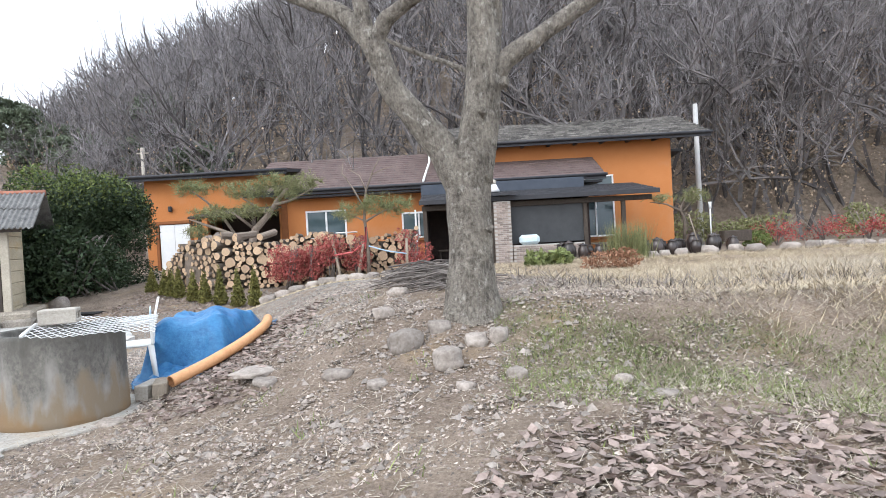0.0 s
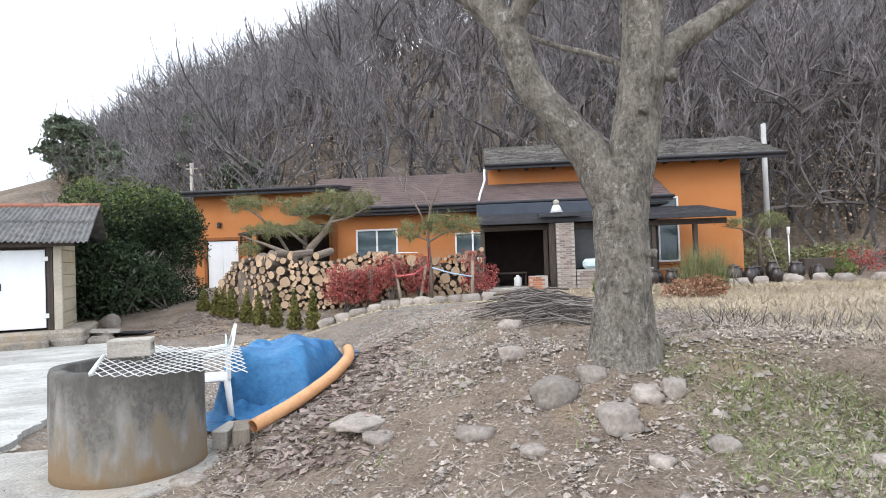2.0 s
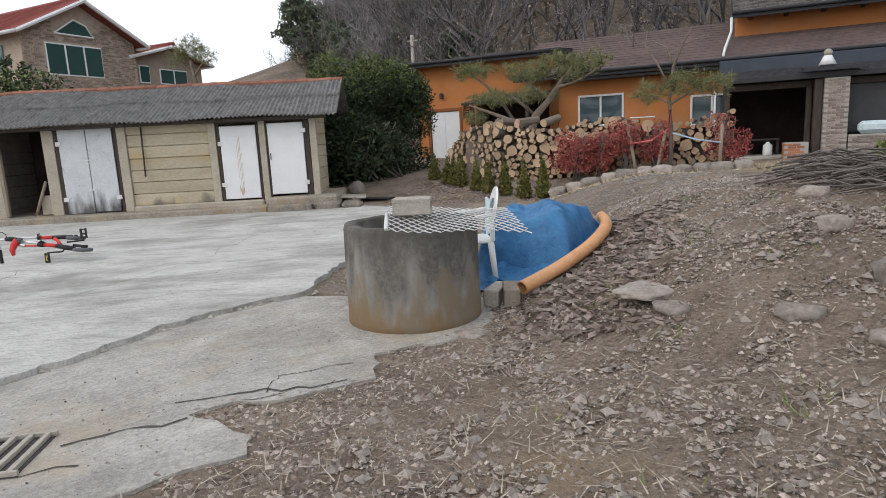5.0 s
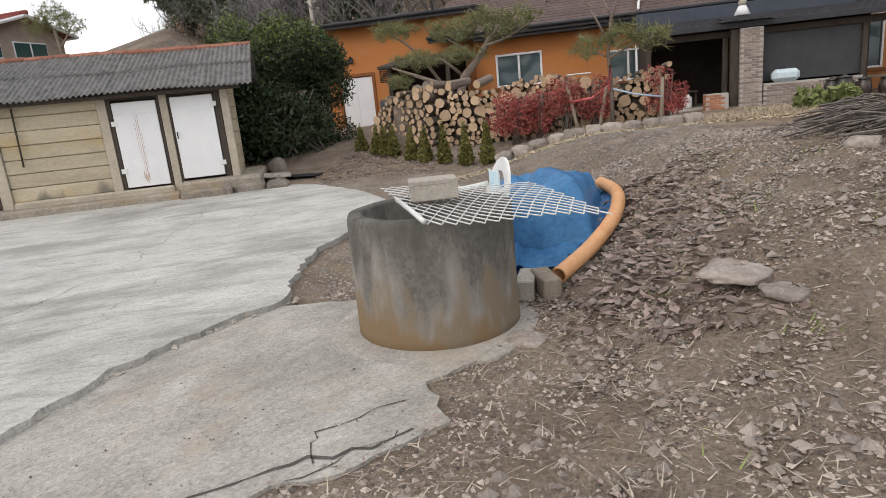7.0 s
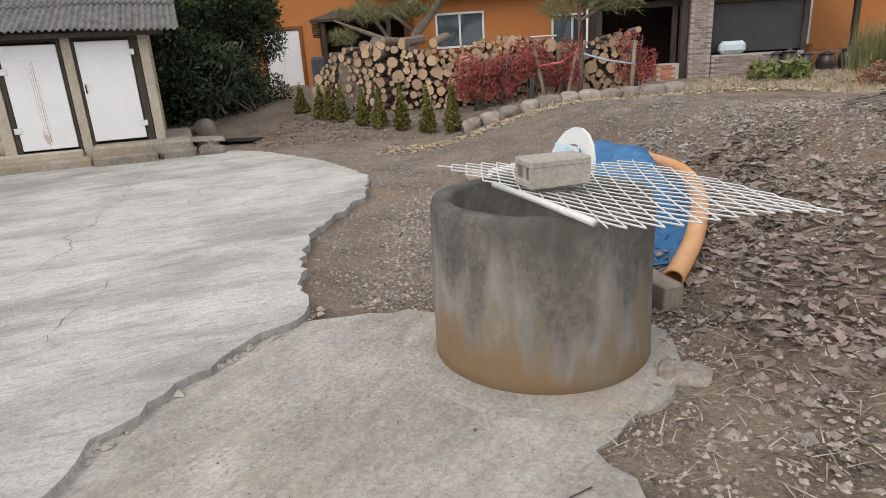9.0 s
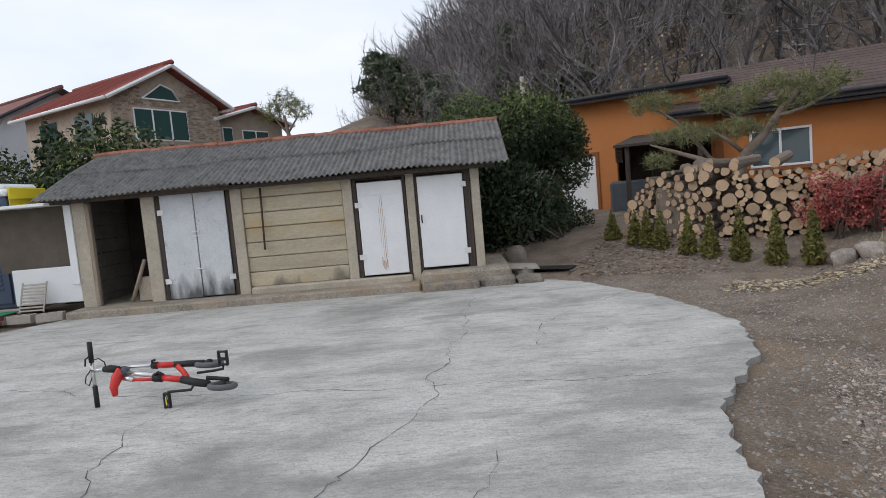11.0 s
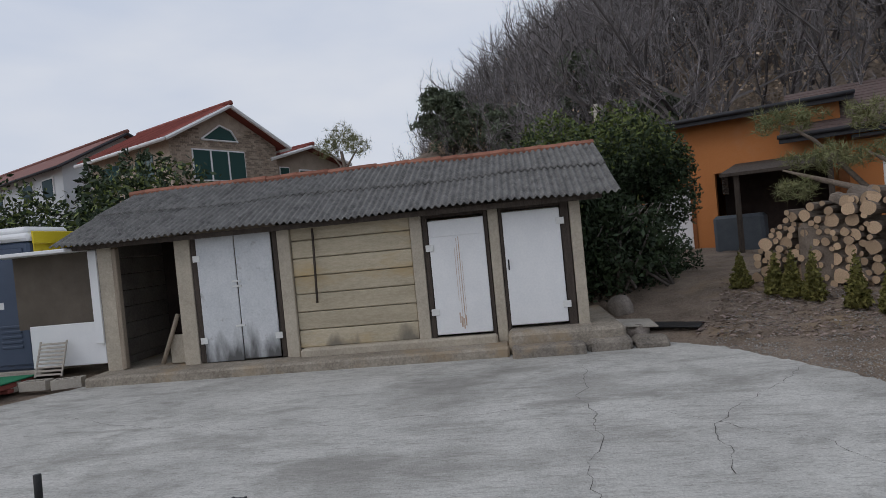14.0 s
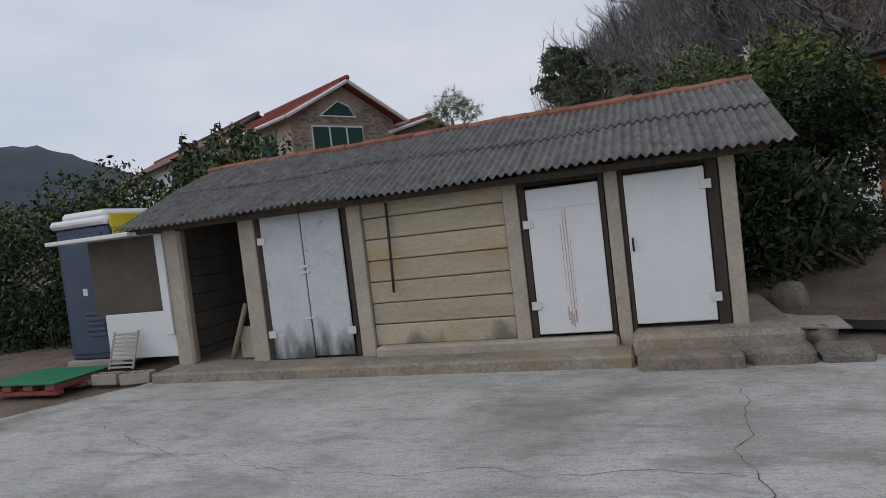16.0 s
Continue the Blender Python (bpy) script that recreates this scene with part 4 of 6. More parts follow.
# ---- wooded hillside ----
def skeleton_tree(rg, h, spread, twigs):
    """Bare tree: crooked three-sided tapered stems, then twig slivers, as two meshes' worth of points."""
    V, Fc, TV = [], [], []
    def stem(p, q, r0, r1):
        d = q - p; d = d / (np.linalg.norm(d) + 1e-9)
        a = np.cross(d, [0.3, 0.9, 0.2]); a /= np.linalg.norm(a); b = np.cross(d, a)
        k = len(V)
        for c, r in ((p, r0), (q, r1)):
            for t in (0, 2.094, 4.189):
                V.append(c + (a * math.cos(t) + b * math.sin(t)) * r)
        for i in range(3):
            j = (i + 1) % 3
            Fc.append((k + i, k + j, k + 3 + j)); Fc.append((k + i, k + 3 + j, k + 3 + i))
    def grow(p, d, L, r, lev):
        n = 5 if lev == 0 else 3
        q = p
        for s in range(n):
            d = d + rg.normal(size=3) * (.2 if lev == 0 else .28); d[2] += .05 + .08 * lev; d /= np.linalg.norm(d)
            q2 = q + d * L / n
            stem(q, q2, r * (1 - .6 * s / n), r * (1 - .6 * (s + 1) / n))
            q = q2
            if lev < 2 and (s > 1 or (lev > 0 and s > 0)):
                for _ in range(2 if lev == 0 else 1):
                    e = d + rg.normal(size=3) * spread; e[2] = abs(e[2]) + .3; e /= np.linalg.norm(e)
                    grow(q, e, L * rg.uniform(.4, .62), r * .55, lev + 1)
            if lev >= 1:
                for _ in range(twigs):
                    e = d + rg.normal(size=3) * .75; e[2] += .3; e /= np.linalg.norm(e)
                    t = q + e * L * rg.uniform(.25, .6)
                    sd = np.cross(e, rg.normal(size=3)); sd /= np.linalg.norm(sd) + 1e-9
                    w = .013
                    TV.extend([q - sd * w, q + sd * w, t])
    grow(np.zeros(3), np.array([0, 0, 1.0]), h * .75, h * .0155, 0)
    return np.array(V), np.array(Fc), np.array(TV)
rgf = np.random.default_rng(21)
protos = [skeleton_tree(rgf, 9, .7, 5) for _ in range(10)]
VV, FF, TT, LV, k = [], [], [], [], 0
for i in range(1900):
    y = 31 + 62 * rgf.uniform() ** 1.15
    x = rgf.uniform(-75, 62) * (.45 + .55 * (y - 25) / 60)
    if i >= 1550:
        x, y = rgf.uniform(-48, -14), rgf.uniform(38, 85)
    elif i >= 1250:
        x, y = rgf.uniform(8, 46), rgf.uniform(32, 62)
    z = float(height(x, y))
    if x < -22 and y < 40: continue
    pv, pf, pt = protos[i % 10]
    # the woods thin out to low growth at the hill's end
    az, dd = math.degrees(math.atan2(-(x + .8), y - 1.8)), math.hypot(x + .8, y - 1.8)
    room = 1.6 + dd * math.tan(radians(float(np.interp(az, [0, 10, 16, 22, 25, 28, 30.5, 34, 36.5, 38.6, 41], [36, 28, 24.4, 21.4, 19.8, 18.2, 16.2, 12.2, 8.6, 5, 2])))) - z
    if room < 2 or az > 37: continue
    hm = 1.1 * max(pv[:, 2].max(), pt[:, 2].max())
    s = min(rgf.uniform(.7, 1.35) * (.85 if y < 36 else 1), room / hm * rgf.uniform(.7, .93))
    a = rgf.uniform(0, 6.283)
    c, sn = math.cos(a), math.sin(a)
    turn = np.array([[c, sn, 0], [-sn, c, 0], [0, 0, 1]]) * np.array([s * .95, s * .95, s * 1.1])
    VV.append(pv @ turn + np.array([x, y, z - .1])); FF.append(pf + k); k += len(pv)
    TT.append(pt @ turn + np.array([x, y, z - .1]))
    if rgf.uniform() < .75:
        m = 110
        LV.append(np.array([x, y, z + 3.6 * s]) + rgf.normal(size=(m, 3)) * np.array([1.2, 1.2, 1.5]) * s)
woods = soup("bare_woods", np.concatenate(VV), np.concatenate(FF), M_FOREST)
tagged(woods, "dense bare dark-stemmed winter woods covering the hillside", "woods", kind="stuff")
tw = np.concatenate(TT)
tagged(soup("wood_twigs", tw, np.arange(len(tw)).reshape(-1, 3), M_SPRAY), "grey haze of fine bare twigs on the hillside trees", "twigs", kind="stuff")
lv, lf = cards(np.concatenate(LV), .14, rgf)
lt = soup("withered_leaves", lv, lf, M_FLEAF)
tagged(lt, "withered brown leaves hanging on hillside oaks", "leaves", kind="stuff")

# ---- planting ----
def gz(x, y):
    return float(height(x, y))

def leafy(name, label, category, blobs, n, size, material, seed, group="", at=(0, 0, 0), stems=None, stem_mat=M_TWIG, second=None, flat=1.0, kind=""):
    """A bush: leaves scattered through several overlapping lobes, on a few stems."""
    rg = np.random.default_rng(seed)
    t = thing(name, label, category, group, kind, at=Matrix.Translation(at))
    vol = np.array([b[3] * b[4] * b[5] for b in blobs]); vol = vol / vol.sum()
    pts = []
    for b, w in zip(blobs, vol):
        k = int(n * w)
        d = rg.normal(size=(k, 3)); d /= np.linalg.norm(d, axis=1)[:, None]
        r = rg.uniform(.35, 1, k)[:, None] ** .5 * (1 + .16 * np.sin(d[:, :1] * 9 + b[0]) * np.cos(d[:, 2:] * 8))
        pts.append(np.array(b[:3]) + d * r * np.array(b[3:6]))
    pts = np.concatenate(pts)
    pts = pts[pts[:, 2] > .02]
    if second:
        msk = rg.uniform(size=len(pts)) < second[1] * np.clip((pts[:, 2] - second[2]) / second[3], 0, 1)
        v, f = cards(pts[msk], size, rg, 1.6)
        tagged(soup("bright_leaves", v, f, second[0], t), kind="stuff")
        pts = pts[~msk]
    v, f = cards(pts, size, rg, 1.6)
    tagged(soup("leaves", v, f, material, t), kind="stuff")
    for s in stems or []:
        tubepart("stem", s[0], s[1], stem_mat, t, seg=6)
    return t

# tall evergreen hedge between shed and house
hx, hy = -11.25, 19.2
hb = [(rr.uniform(-1.5, 1.35), rr.uniform(-1.6, 1.2), rr.uniform(.15, 3.0), rr.uniform(.55, .8), rr.uniform(.55, .8), rr.uniform(.6, .9)) for _ in range(60)]
hst = [([(rr.uniform(-1.6, 1.6), rr.uniform(-1.8, -.6), 0), (rr.uniform(-1.5, 1.5), rr.uniform(-1.6, -.4), 1.6)], [.03, .012]) for _ in range(26)]
leafy("hedge", "tall dense dark evergreen hedge with yellow-green tips", "hedge", hb, 76000, .064, M_HEDGE, 11, at=(hx, hy, .55), stems=hst, second=(M_HEDGEY, .8, 2.3, 1.2))
# bank of evergreen bushes behind the sheds
k = 0
for u in np.arange(-1.0, 24, 1.5):
    n_ = -3.4 - .35 * (u > 9) * (u - 9) * .15
    x, y = -10.34 + UX * u + NX * n_, 14.43 + UY * u + NY * n_
    hgt = (2.5 if u < 4 else 2.6 if u < 7.5 else 4.0) * rr.uniform(.9, 1.08)
    bl = [(rr.uniform(-.9, .9), rr.uniform(-.7, .7), rr.uniform(.2, hgt - .6), rr.uniform(.6, .9), rr.uniform(.6, .9), rr.uniform(.6, .9)) for _ in range(16)]
    leafy("evergreen_bush", "dark green evergreen bush on the bank behind the shed", "bush", bl, 7000, .09, M_HEDGE, 200 + k, "bushes on the bank", at=(x, y, gz(x, y) - .1), second=(M_HEDGEY, .35, 1.6, 1.2),
          stems=[([(rr.uniform(-.8, .8), rr.uniform(-.6, .6), 0), (rr.uniform(-.8, .8), rr.uniform(-.6, .6), 1.5)], [.03, .01]) for _ in range(5)])
    k += 1
# young shoots standing above the bank
for i in range(7):
    u, n_ = rr.uniform(8.6, 11.5), -4.6
    x, y = -10.34 + UX * u + NX * n_, 14.43 + UY * u + NY * n_
    H_ = rr.uniform(1.2, 2.0)
    leafy("tall_shoot", "tall leafy upright shoot above the hedge", "shrub", [(0, 0, 2.6 + H_ * q / 4, .16 + .03 * (q % 2), .16, .34) for q in range(5)], 260, .12, M_HEDGE, 300 + i, "shoots", at=(x, y, gz(x, y)), stems=[([(0, 0, 0), (.05, 0, 2.7 + H_)], [.03, .01])])

# garden pine
def needles(rg, centres, length, per):
    centres = centres[::2]
    n = len(centres) * per
    c = np.repeat(centres, per, 0)
    d = rg.normal(size=(n, 3)); d[:, 2] += .5; d /= np.linalg.norm(d, axis=1)[:, None]
    sd = np.cross(d, rg.normal(size=(n, 3))); sd /= np.linalg.norm(sd, axis=1)[:, None]
    tip = c + d * length * rg.uniform(.6, 1.2, n)[:, None]
    v = np.stack([c - sd * .007, c + sd * .007, tip], 1).reshape(-1, 3)
    return v, np.arange(3 * n).reshape(-1, 3)
def pine(name, label, at, branches, pads, seed, group="", per=12, length=.2):
    rg = np.random.default_rng(seed)
    t = thing(name, label, "tree", group, at=Matrix.Translation(at))
    for i, (pts, rad) in enumerate(branches):
        bm = bmesh.new(); tube(bm, pts, rad, 8)
        for v in bm.verts: v.co += noise.noise_vector(v.co * 6) * .02
        part("trunk" if i == 0 else "branch", bm, M_LOGBARK, t, "", True)
    for (x, y, z, a, b, c, n) in pads:
        d = rg.normal(size=(n, 3)); d /= np.linalg.norm(d, axis=1)[:, None]
        pts = np.array([x, y, z]) + d * rg.uniform(.2, 1, n)[:, None] ** .5 * np.array([a * 1.05, b, c * 1.5]) * (1 + .25 * np.sin(7 * d[:, :1] + z * 5))
        v, f = needles(rg, pts, length, per)
        tagged(soup("foliage", v, f, M_PINE, t), kind="stuff")
    return t
pine("pine_tree", "low spreading garden pine with layered green pads", (-6.0, 18.9, .9),
     [([(0, 0, 0), (.05, 0, .7), (.2, 0, 1.2), (.6, 0, 1.6), (.95, .05, 2.1), (1.3, 0, 2.45)], [.13, .12, .11, .09, .07, .03]),
      ([(.05, 0, .6), (-.5, -.1, 1.1), (-1.1, 0, 1.35), (-1.7, -.1, 1.6)], [.08, .07, .05, .02]),
      ([(-.4, 0, 1.05), (-.8, .2, 1.6), (-1.2, 0, 2.1), (-1.7, 0, 2.5)], [.05, .045, .035, .015]),
      ([(.6, 0, 1.6), (.2, .1, 1.9), (-.2, 0, 2.2)], [.05, .04, .015]), ([(.2, 0, 1.2), (-.1, -.2, 1.5), (-.4, -.2, 1.75)], [.05, .04, .02]), ([(.8, 0, 1.9), (1.3, 0, 2.0), (1.9, 0, 2.3)], [.05, .04, .015])],
     [(-1.55, 0, 2.5, .6, .5, .16, 260), (-.9, 0, 1.72, .75, .5, .15, 300), (-1.5, -.1, 1.2, .4, .35, .12, 120), (.0, 0, 2.35, .8, .5, .2, 340), (.2, 0, 1.75, .6, .5, .14, 220), (1.2, 0, 2.3, .5, .45, .2, 240), (1.7, 0, 2.5, .5, .45, .2, 220), (.7, 0, 2.6, .45, .4, .15, 140)], 5)
# small staked pine with a bare crown
pine("young_pine", "slender young pine with sparse green pads and bare twigs", (-2.2, 16.8, .5),
     [([(0, 0, 0), (.02, 0, .9), (-.03, 0, 1.7), (.05, 0, 2.4), (.25, 0, 2.9), (.45, 0, 3.25)], [.06, .05, .045, .035, .02, .008]),
      ([(.0, 0, 1.9), (-.3, 0, 2.5), (-.55, 0, 2.9), (-.5, 0, 3.15)], [.03, .02, .014, .006]), ([(.05, 0, 2.4), (-.1, 0, 2.8), (-.4, .1, 3.0)], [.02, .014, .006]), ([(.2, 0, 2.8), (.55, 0, 2.95), (.8, 0, 3.0)], [.015, .01, .005]), ([(0, 0, 1.6), (.5, 0, 1.85), (.95, 0, 1.95)], [.03, .02, .01]), ([(0, 0, 1.6), (-.4, 0, 1.8)], [.025, .01])],
     [(-.45, 0, 1.85, .35, .35, .16, 140), (.25, 0, 2.0, .4, .35, .2, 190), (.85, 0, 1.95, .4, .35, .17, 170)], 6)
pine("small_pine", "small garden pine beside the orange wall", (8.6, 23.6, .95),
     [([(0, 0, 0), (.05, 0, .8), (-.1, 0, 1.2), (.1, 0, 1.6)], [.07, .06, .05, .02]), ([(-.05, 0, 1.1), (-.6, 0, 1.4), (-1.2, 0, 1.5)], [.04, .03, .01]), ([(0, 0, 1.1), (.4, 0, 1.5)], [.04, .02])],
     [(.4, 0, 1.65, .5, .4, .2, 200), (-.8, 0, 1.6, .5, .4, .1, 120)], 7)
pine("garden_tree", "round-pruned pine standing above the shed roof", (-23.73, 24.90, 2.66),
     [([(0, 0, 0), (.1, 0, 2), (-.1, 0, 3.2)], [.12, .1, .06]), ([(0, 0, 2.4), (.7, 0, 3.1)], [.05, .03]), ([(0, 0, 2.4), (-.7, 0, 3.2)], [.05, .03])],
     [(.7, 0, 3.3, .6, .6, .3, 200), (-.7, 0, 3.4, .6, .6, .3, 200), (0, 0, 3.8, .6, .6, .3, 200)], 8, per=14, length=.25)
# dark pines at the foot of the hill
def conifer(at, H_, seed):
    rg = np.random.default_rng(seed)
    t = thing("hill_pine", "tall dark pine at the end of the wooded hill", "tree", "hill pines", at=Matrix.Translation(at))
    tubepart("trunk", [(0, 0, 0), (.2, 0, H_ * .5), (0, 0, H_)], [H_ * .02, H_ * .014, .03], M_FOREST, t)
    P = []
    for q in range(46):
        z = H_ * (.22 + .8 * rg.uniform() ** .8); r = H_ * (.46 - .3 * max(0, z / H_ - .35)) * rg.uniform(.45, 1)
        a = rg.uniform(0, 6.28); e = np.array([math.cos(a) * r, math.sin(a) * r, z])
        tubepart("branch", [(0, 0, z - .12 * H_), tuple(e * np.array([.5, .5, 1]) - np.array([0, 0, .05 * H_])), tuple(e)], [.05, .035, .015], M_FOREST, t, seg=4)
        for share in (.55, .8, 1.0):
            P.append(e * np.array([share, share, 1]) + rg.normal(size=(50, 3)) * np.array([.055, .055, .028]) * H_)
    v, f = cards(np.concatenate(P), .16, rg, 2.2)
    tagged(soup("crown", v, f, M_PINEF, t), kind="stuff")
for i, (x, y, H_) in enumerate([(-32, 45, 4.6), (-29.5, 43, 4.6), (-27, 43, 4.5), (-18.5, 40, 6), (-22, 37, 5), (-13.5, 34, 5), (6, 60, 8)]):
    conifer((x, y, gz(x, y) - .2), H_, 400 + i)

# row of little thuja cones in front of the log pile
for i, h in enumerate((.62, .68, .8, .8, .82, 1.0, .95, 1.0, .75)):
    x = [-8.42, -7.85, -7.3, -6.75, -6.35, -5.85, -5.3, -4.78, -7.6][i]; y = [17.75, 17.3, 16.95, 16.55, 16.3, 16.05, 15.75, 15.45, 17.15][i]
    leafy("thuja", "small olive-green cone-shaped thuja in the row", "shrub", [(0, 0, h * q, .2 * (1.05 - q), .2 * (1.05 - q), .16) for q in (.15, .3, .45, .6, .75, .88)], 1700, .05, M_THUJA, 500 + i, "thuja row", at=(x, y, gz(x, y)), stems=[([(0, 0, 0), (0, 0, h * .9)], [.02, .008])])
# red-leaved maples
for i, (x, y, w, h) in enumerate([(-4.35, 16.9, .62, 1.15), (-3.2, 17.0, .5, 1.15), (-2.5, 17.0, .4, 1.0), (-1.0, 17.2, .5, 1.15), (-3.75, 17.0, .4, 1.0)]):
    bl = [(rr.uniform(-w, w) * .6, rr.uniform(-.3, .3), h * rr.uniform(.25, .95), w * .5, .35, .22) for _ in range(14)]
    leafy("red_maple", "low maple bush with red autumn leaves", "shrub", bl, 1900 if i else 3300, .042, M_RED, 520 + i, "red maples", at=(x, y, gz(x, y)),
          stems=[([(rr.uniform(-.1, .1), 0, 0), (rr.uniform(-w, w) * .6, rr.uniform(-.2, .2), h)], [.02, .006]) for _ in range(7)])
for i, (x, y, w) in enumerate([(13.0, 25.5, 1.0), (15.2, 26.0, 1.1), (17.0, 26, .9)]):
    bl = [(rr.uniform(-w, w) * .7, rr.uniform(-.4, .4), rr.uniform(.3, .9), w * .5, .5, .25) for _ in range(10)]
    leafy("red_shrub", "red-leaved garden shrub at the foot of the hill", "shrub", bl, 600, .07, M_RED, 540 + i, "red shrubs", at=(x, y, gz(x, y)), stems=[([(0, 0, 0), (rr.uniform(-w, w), 0, 1.2)], [.03, .01]) for _ in range(6)])
leafy("round_bush", "round clipped dark green bush", "bush", [(0, 0, .3, .55, .5, .35)], 1500, .06, M_HEDGEY, 560, at=(11.6, 24.2, gz(11.6, 24.2)))
for i, x in enumerate((12.4, 14.2, 18.2, 19.6, 10.6)):
    leafy("garden_shrub", "dull green shrub along the slope foot", "shrub", [(rr.uniform(-.8, .8), 0, rr.uniform(.4, 1.2), .6, .5, .45) for _ in range(6)], 900, .1, M_PINE, 570 + i, "slope shrubs", at=(x, 28.2, gz(x, 28.2)), stems=[([(0, 0, 0), (.3, 0, 1.2)], [.03, .01])])
for i, x in enumerate((5.25, 5.85)):
    rg = np.random.default_rng(590 + i)
    b = np.stack([x + rg.normal(size=500) * .16, 20.2 + rg.normal(size=500) * .14, np.full(500, gz(x, 20.2))], 1)
    v, f = blades(b, 1.05, .3, rg, .011)
    t = thing("reed_clump", "tall yellow-green reed clump before the porch", "plant", "reed clumps")
    tagged(soup("foliage", v, f, M_PINE, t), kind="stuff")
leafy("brown_bush", "low withered rust-brown bush in the field", "bush", [(0, 0, .2, .75, .5, .3), (.4, 0, .25, .5, .4, .3)], 1600, .06, mat("rust-brown foliage", (.20, .10, .06), (.33, .18, .11), 2, .9, 0, 8, rand=.3), 595, at=(4.2, 17.2, gz(4.2, 17.2)))
for i, x in enumerate((2.6, 3.3)):
    leafy("leafy_plant", "bright green broad-leaved plant before the porch", "plant", [(0, 0, .2, .4, .3, .3)], 260, .17, M_GRASS, 598 + i, "broad-leaved plants", at=(x, 19.6, gz(x, 19.6)))

# ---- log pile ----
pile = thing("log_pile", "long stacked pile of cut firewood logs", "firewood")
LOG = []
for k_ in range(5):
    bm = bmesh.new()
    rg_ = random.Random(k_)
    pr = [1 + rg_.uniform(-.1, .1) for _ in range(12)]
    rings = []
    for y_, s_ in ((-.28, 1), (.28, .97)):
        rings.append([bm.verts.new((math.cos(q * .5236) * pr[q] * s_, y_, math.sin(q * .5236) * pr[q] * s_)) for q in range(12)])
    for q in range(12):
        bm.faces.new((rings[0][q], rings[1][q], rings[1][(q + 1) % 12], rings[0][(q + 1) % 12])).material_index = 0
    bm.faces.new(rings[0]).material_index = 1
    bm.faces.new(rings[1][::-1]).material_index = 1
    me = bpy.data.meshes.new("log"); bm.normal_update(); bm.to_mesh(me); bm.free()
    me.materials.append(M_LOGBARK); me.materials.append(M_LOGEND)
    LOG.append(me)
rl = random.Random(77)
placed, cnt = [], 0
def pile_top(x):
    return 1.82 - .6 * max(0, (-7.5 - x) / .6) - .10 * math.sin(x * 2.1)
x = -7.85
tries = 0
while tries < 9000:
    tries += 1
    x = rl.uniform(-8.1, -.95)
    r = rl.choice((.045, .055, .065, .075, .09, .105, .125)) if tries < 3000 else rl.uniform(.03, .06)
    z0 = gz(x, 17.7) - .05
    z = rl.uniform(z0 + r, pile_top(x) - r)
    if z < z0: continue
    if all((x - a) ** 2 + (z - b) ** 2 > ((r + c) * .97) ** 2 for a, b, c in placed):
        placed.append((x, z, r))
placed.sort(key=lambda p: -p[2])
SV, SF, sk = [], [], 0
for i, (x, z, r) in enumerate(placed):
    if cnt < 420:
        o = new("log", LOG[i % 5]); o.parent = pile
        o.location = (x, 17.75 + rl.uniform(-.07, .07) + (.35 * max(0, -6.4 - x)), z)
        o.scale = (r * 1.12, rl.uniform(.85, 1.15), r * 1.12); o.rotation_euler = (rl.uniform(-.05, .05), rl.uniform(0, 6), rl.uniform(-.12, .12) - (.45 if x < -6.3 else 0))
        cnt += 1
# dark heart of the stack behind the log ends, leaving no see-through gaps
boxpart("stack_core", (-7.5, -1.0, 17.75, 18.2, .3, 1.55), M_LOGBARK, pile, bev=.1)
for i in range(9):
    o = new("log", LOG[i % 5]); o.parent = pile
    o.location = (-6.3 + rl.uniform(-.6, 1.2), 17.9, 1.86 + rl.uniform(-.05, .08)); o.scale = (.1, 1.2, .1); o.rotation_euler = (rl.uniform(-.2, .2), 0, rl.uniform(-1, 1))
# white bucket lid on the pile
sh = boxpart("plastic_sheet", (-3.15, -2.6, 17.5, 17.9, 1.83, 1.86), M_PLASTIC, None, "", .01); tagged(sh, "scrap of white plastic on the log pile", "sheet")

# stakes and tape round the young pine
for i, (p, q, mt, lb) in enumerate([((-2.88, 16.75, .4), (-3.13, 16.9, 1.62), M_WOODG, "leaning grey wooden stake"), ((-2.5, 16.7, .45), (-2.3, 16.75, 1.5), M_WOODG, "thin upright wooden stake"), ((-1.19, 16.7, .45), (-1.15, 16.7, 1.6), M_WOODG, "upright wooden stake with tape")]):
    o = tubepart("stake", [p, q], [.045, .035], mt, seg=7); tagged(o, lb, "stake", "stakes")
o = tubepart("blue_tape", [(-2.15, 16.72, 1.45), (-1.7, 16.72, 1.3), (-1.17, 16.66, 1.2)], .018, mat("pale blue tape", (.35, .5, .65), (.45, .6, .75), 4, .5, 0), seg=5); tagged(o, "pale blue tape tied between tree and stake", "tape")
o = tubepart("pink_tape", [(-3.1, 16.8, 1.25), (-2.6, 16.76, 1.3), (-2.22, 16.74, 1.55), (-2.2, 16.74, 1.95), (-2.24, 16.74, 1.4)], .025, mat("faded pink tape", (.6, .12, .12), (.7, .2, .2), 4, .6, 0), seg=5); tagged(o, "faded pink tape round the young pine", "tape")

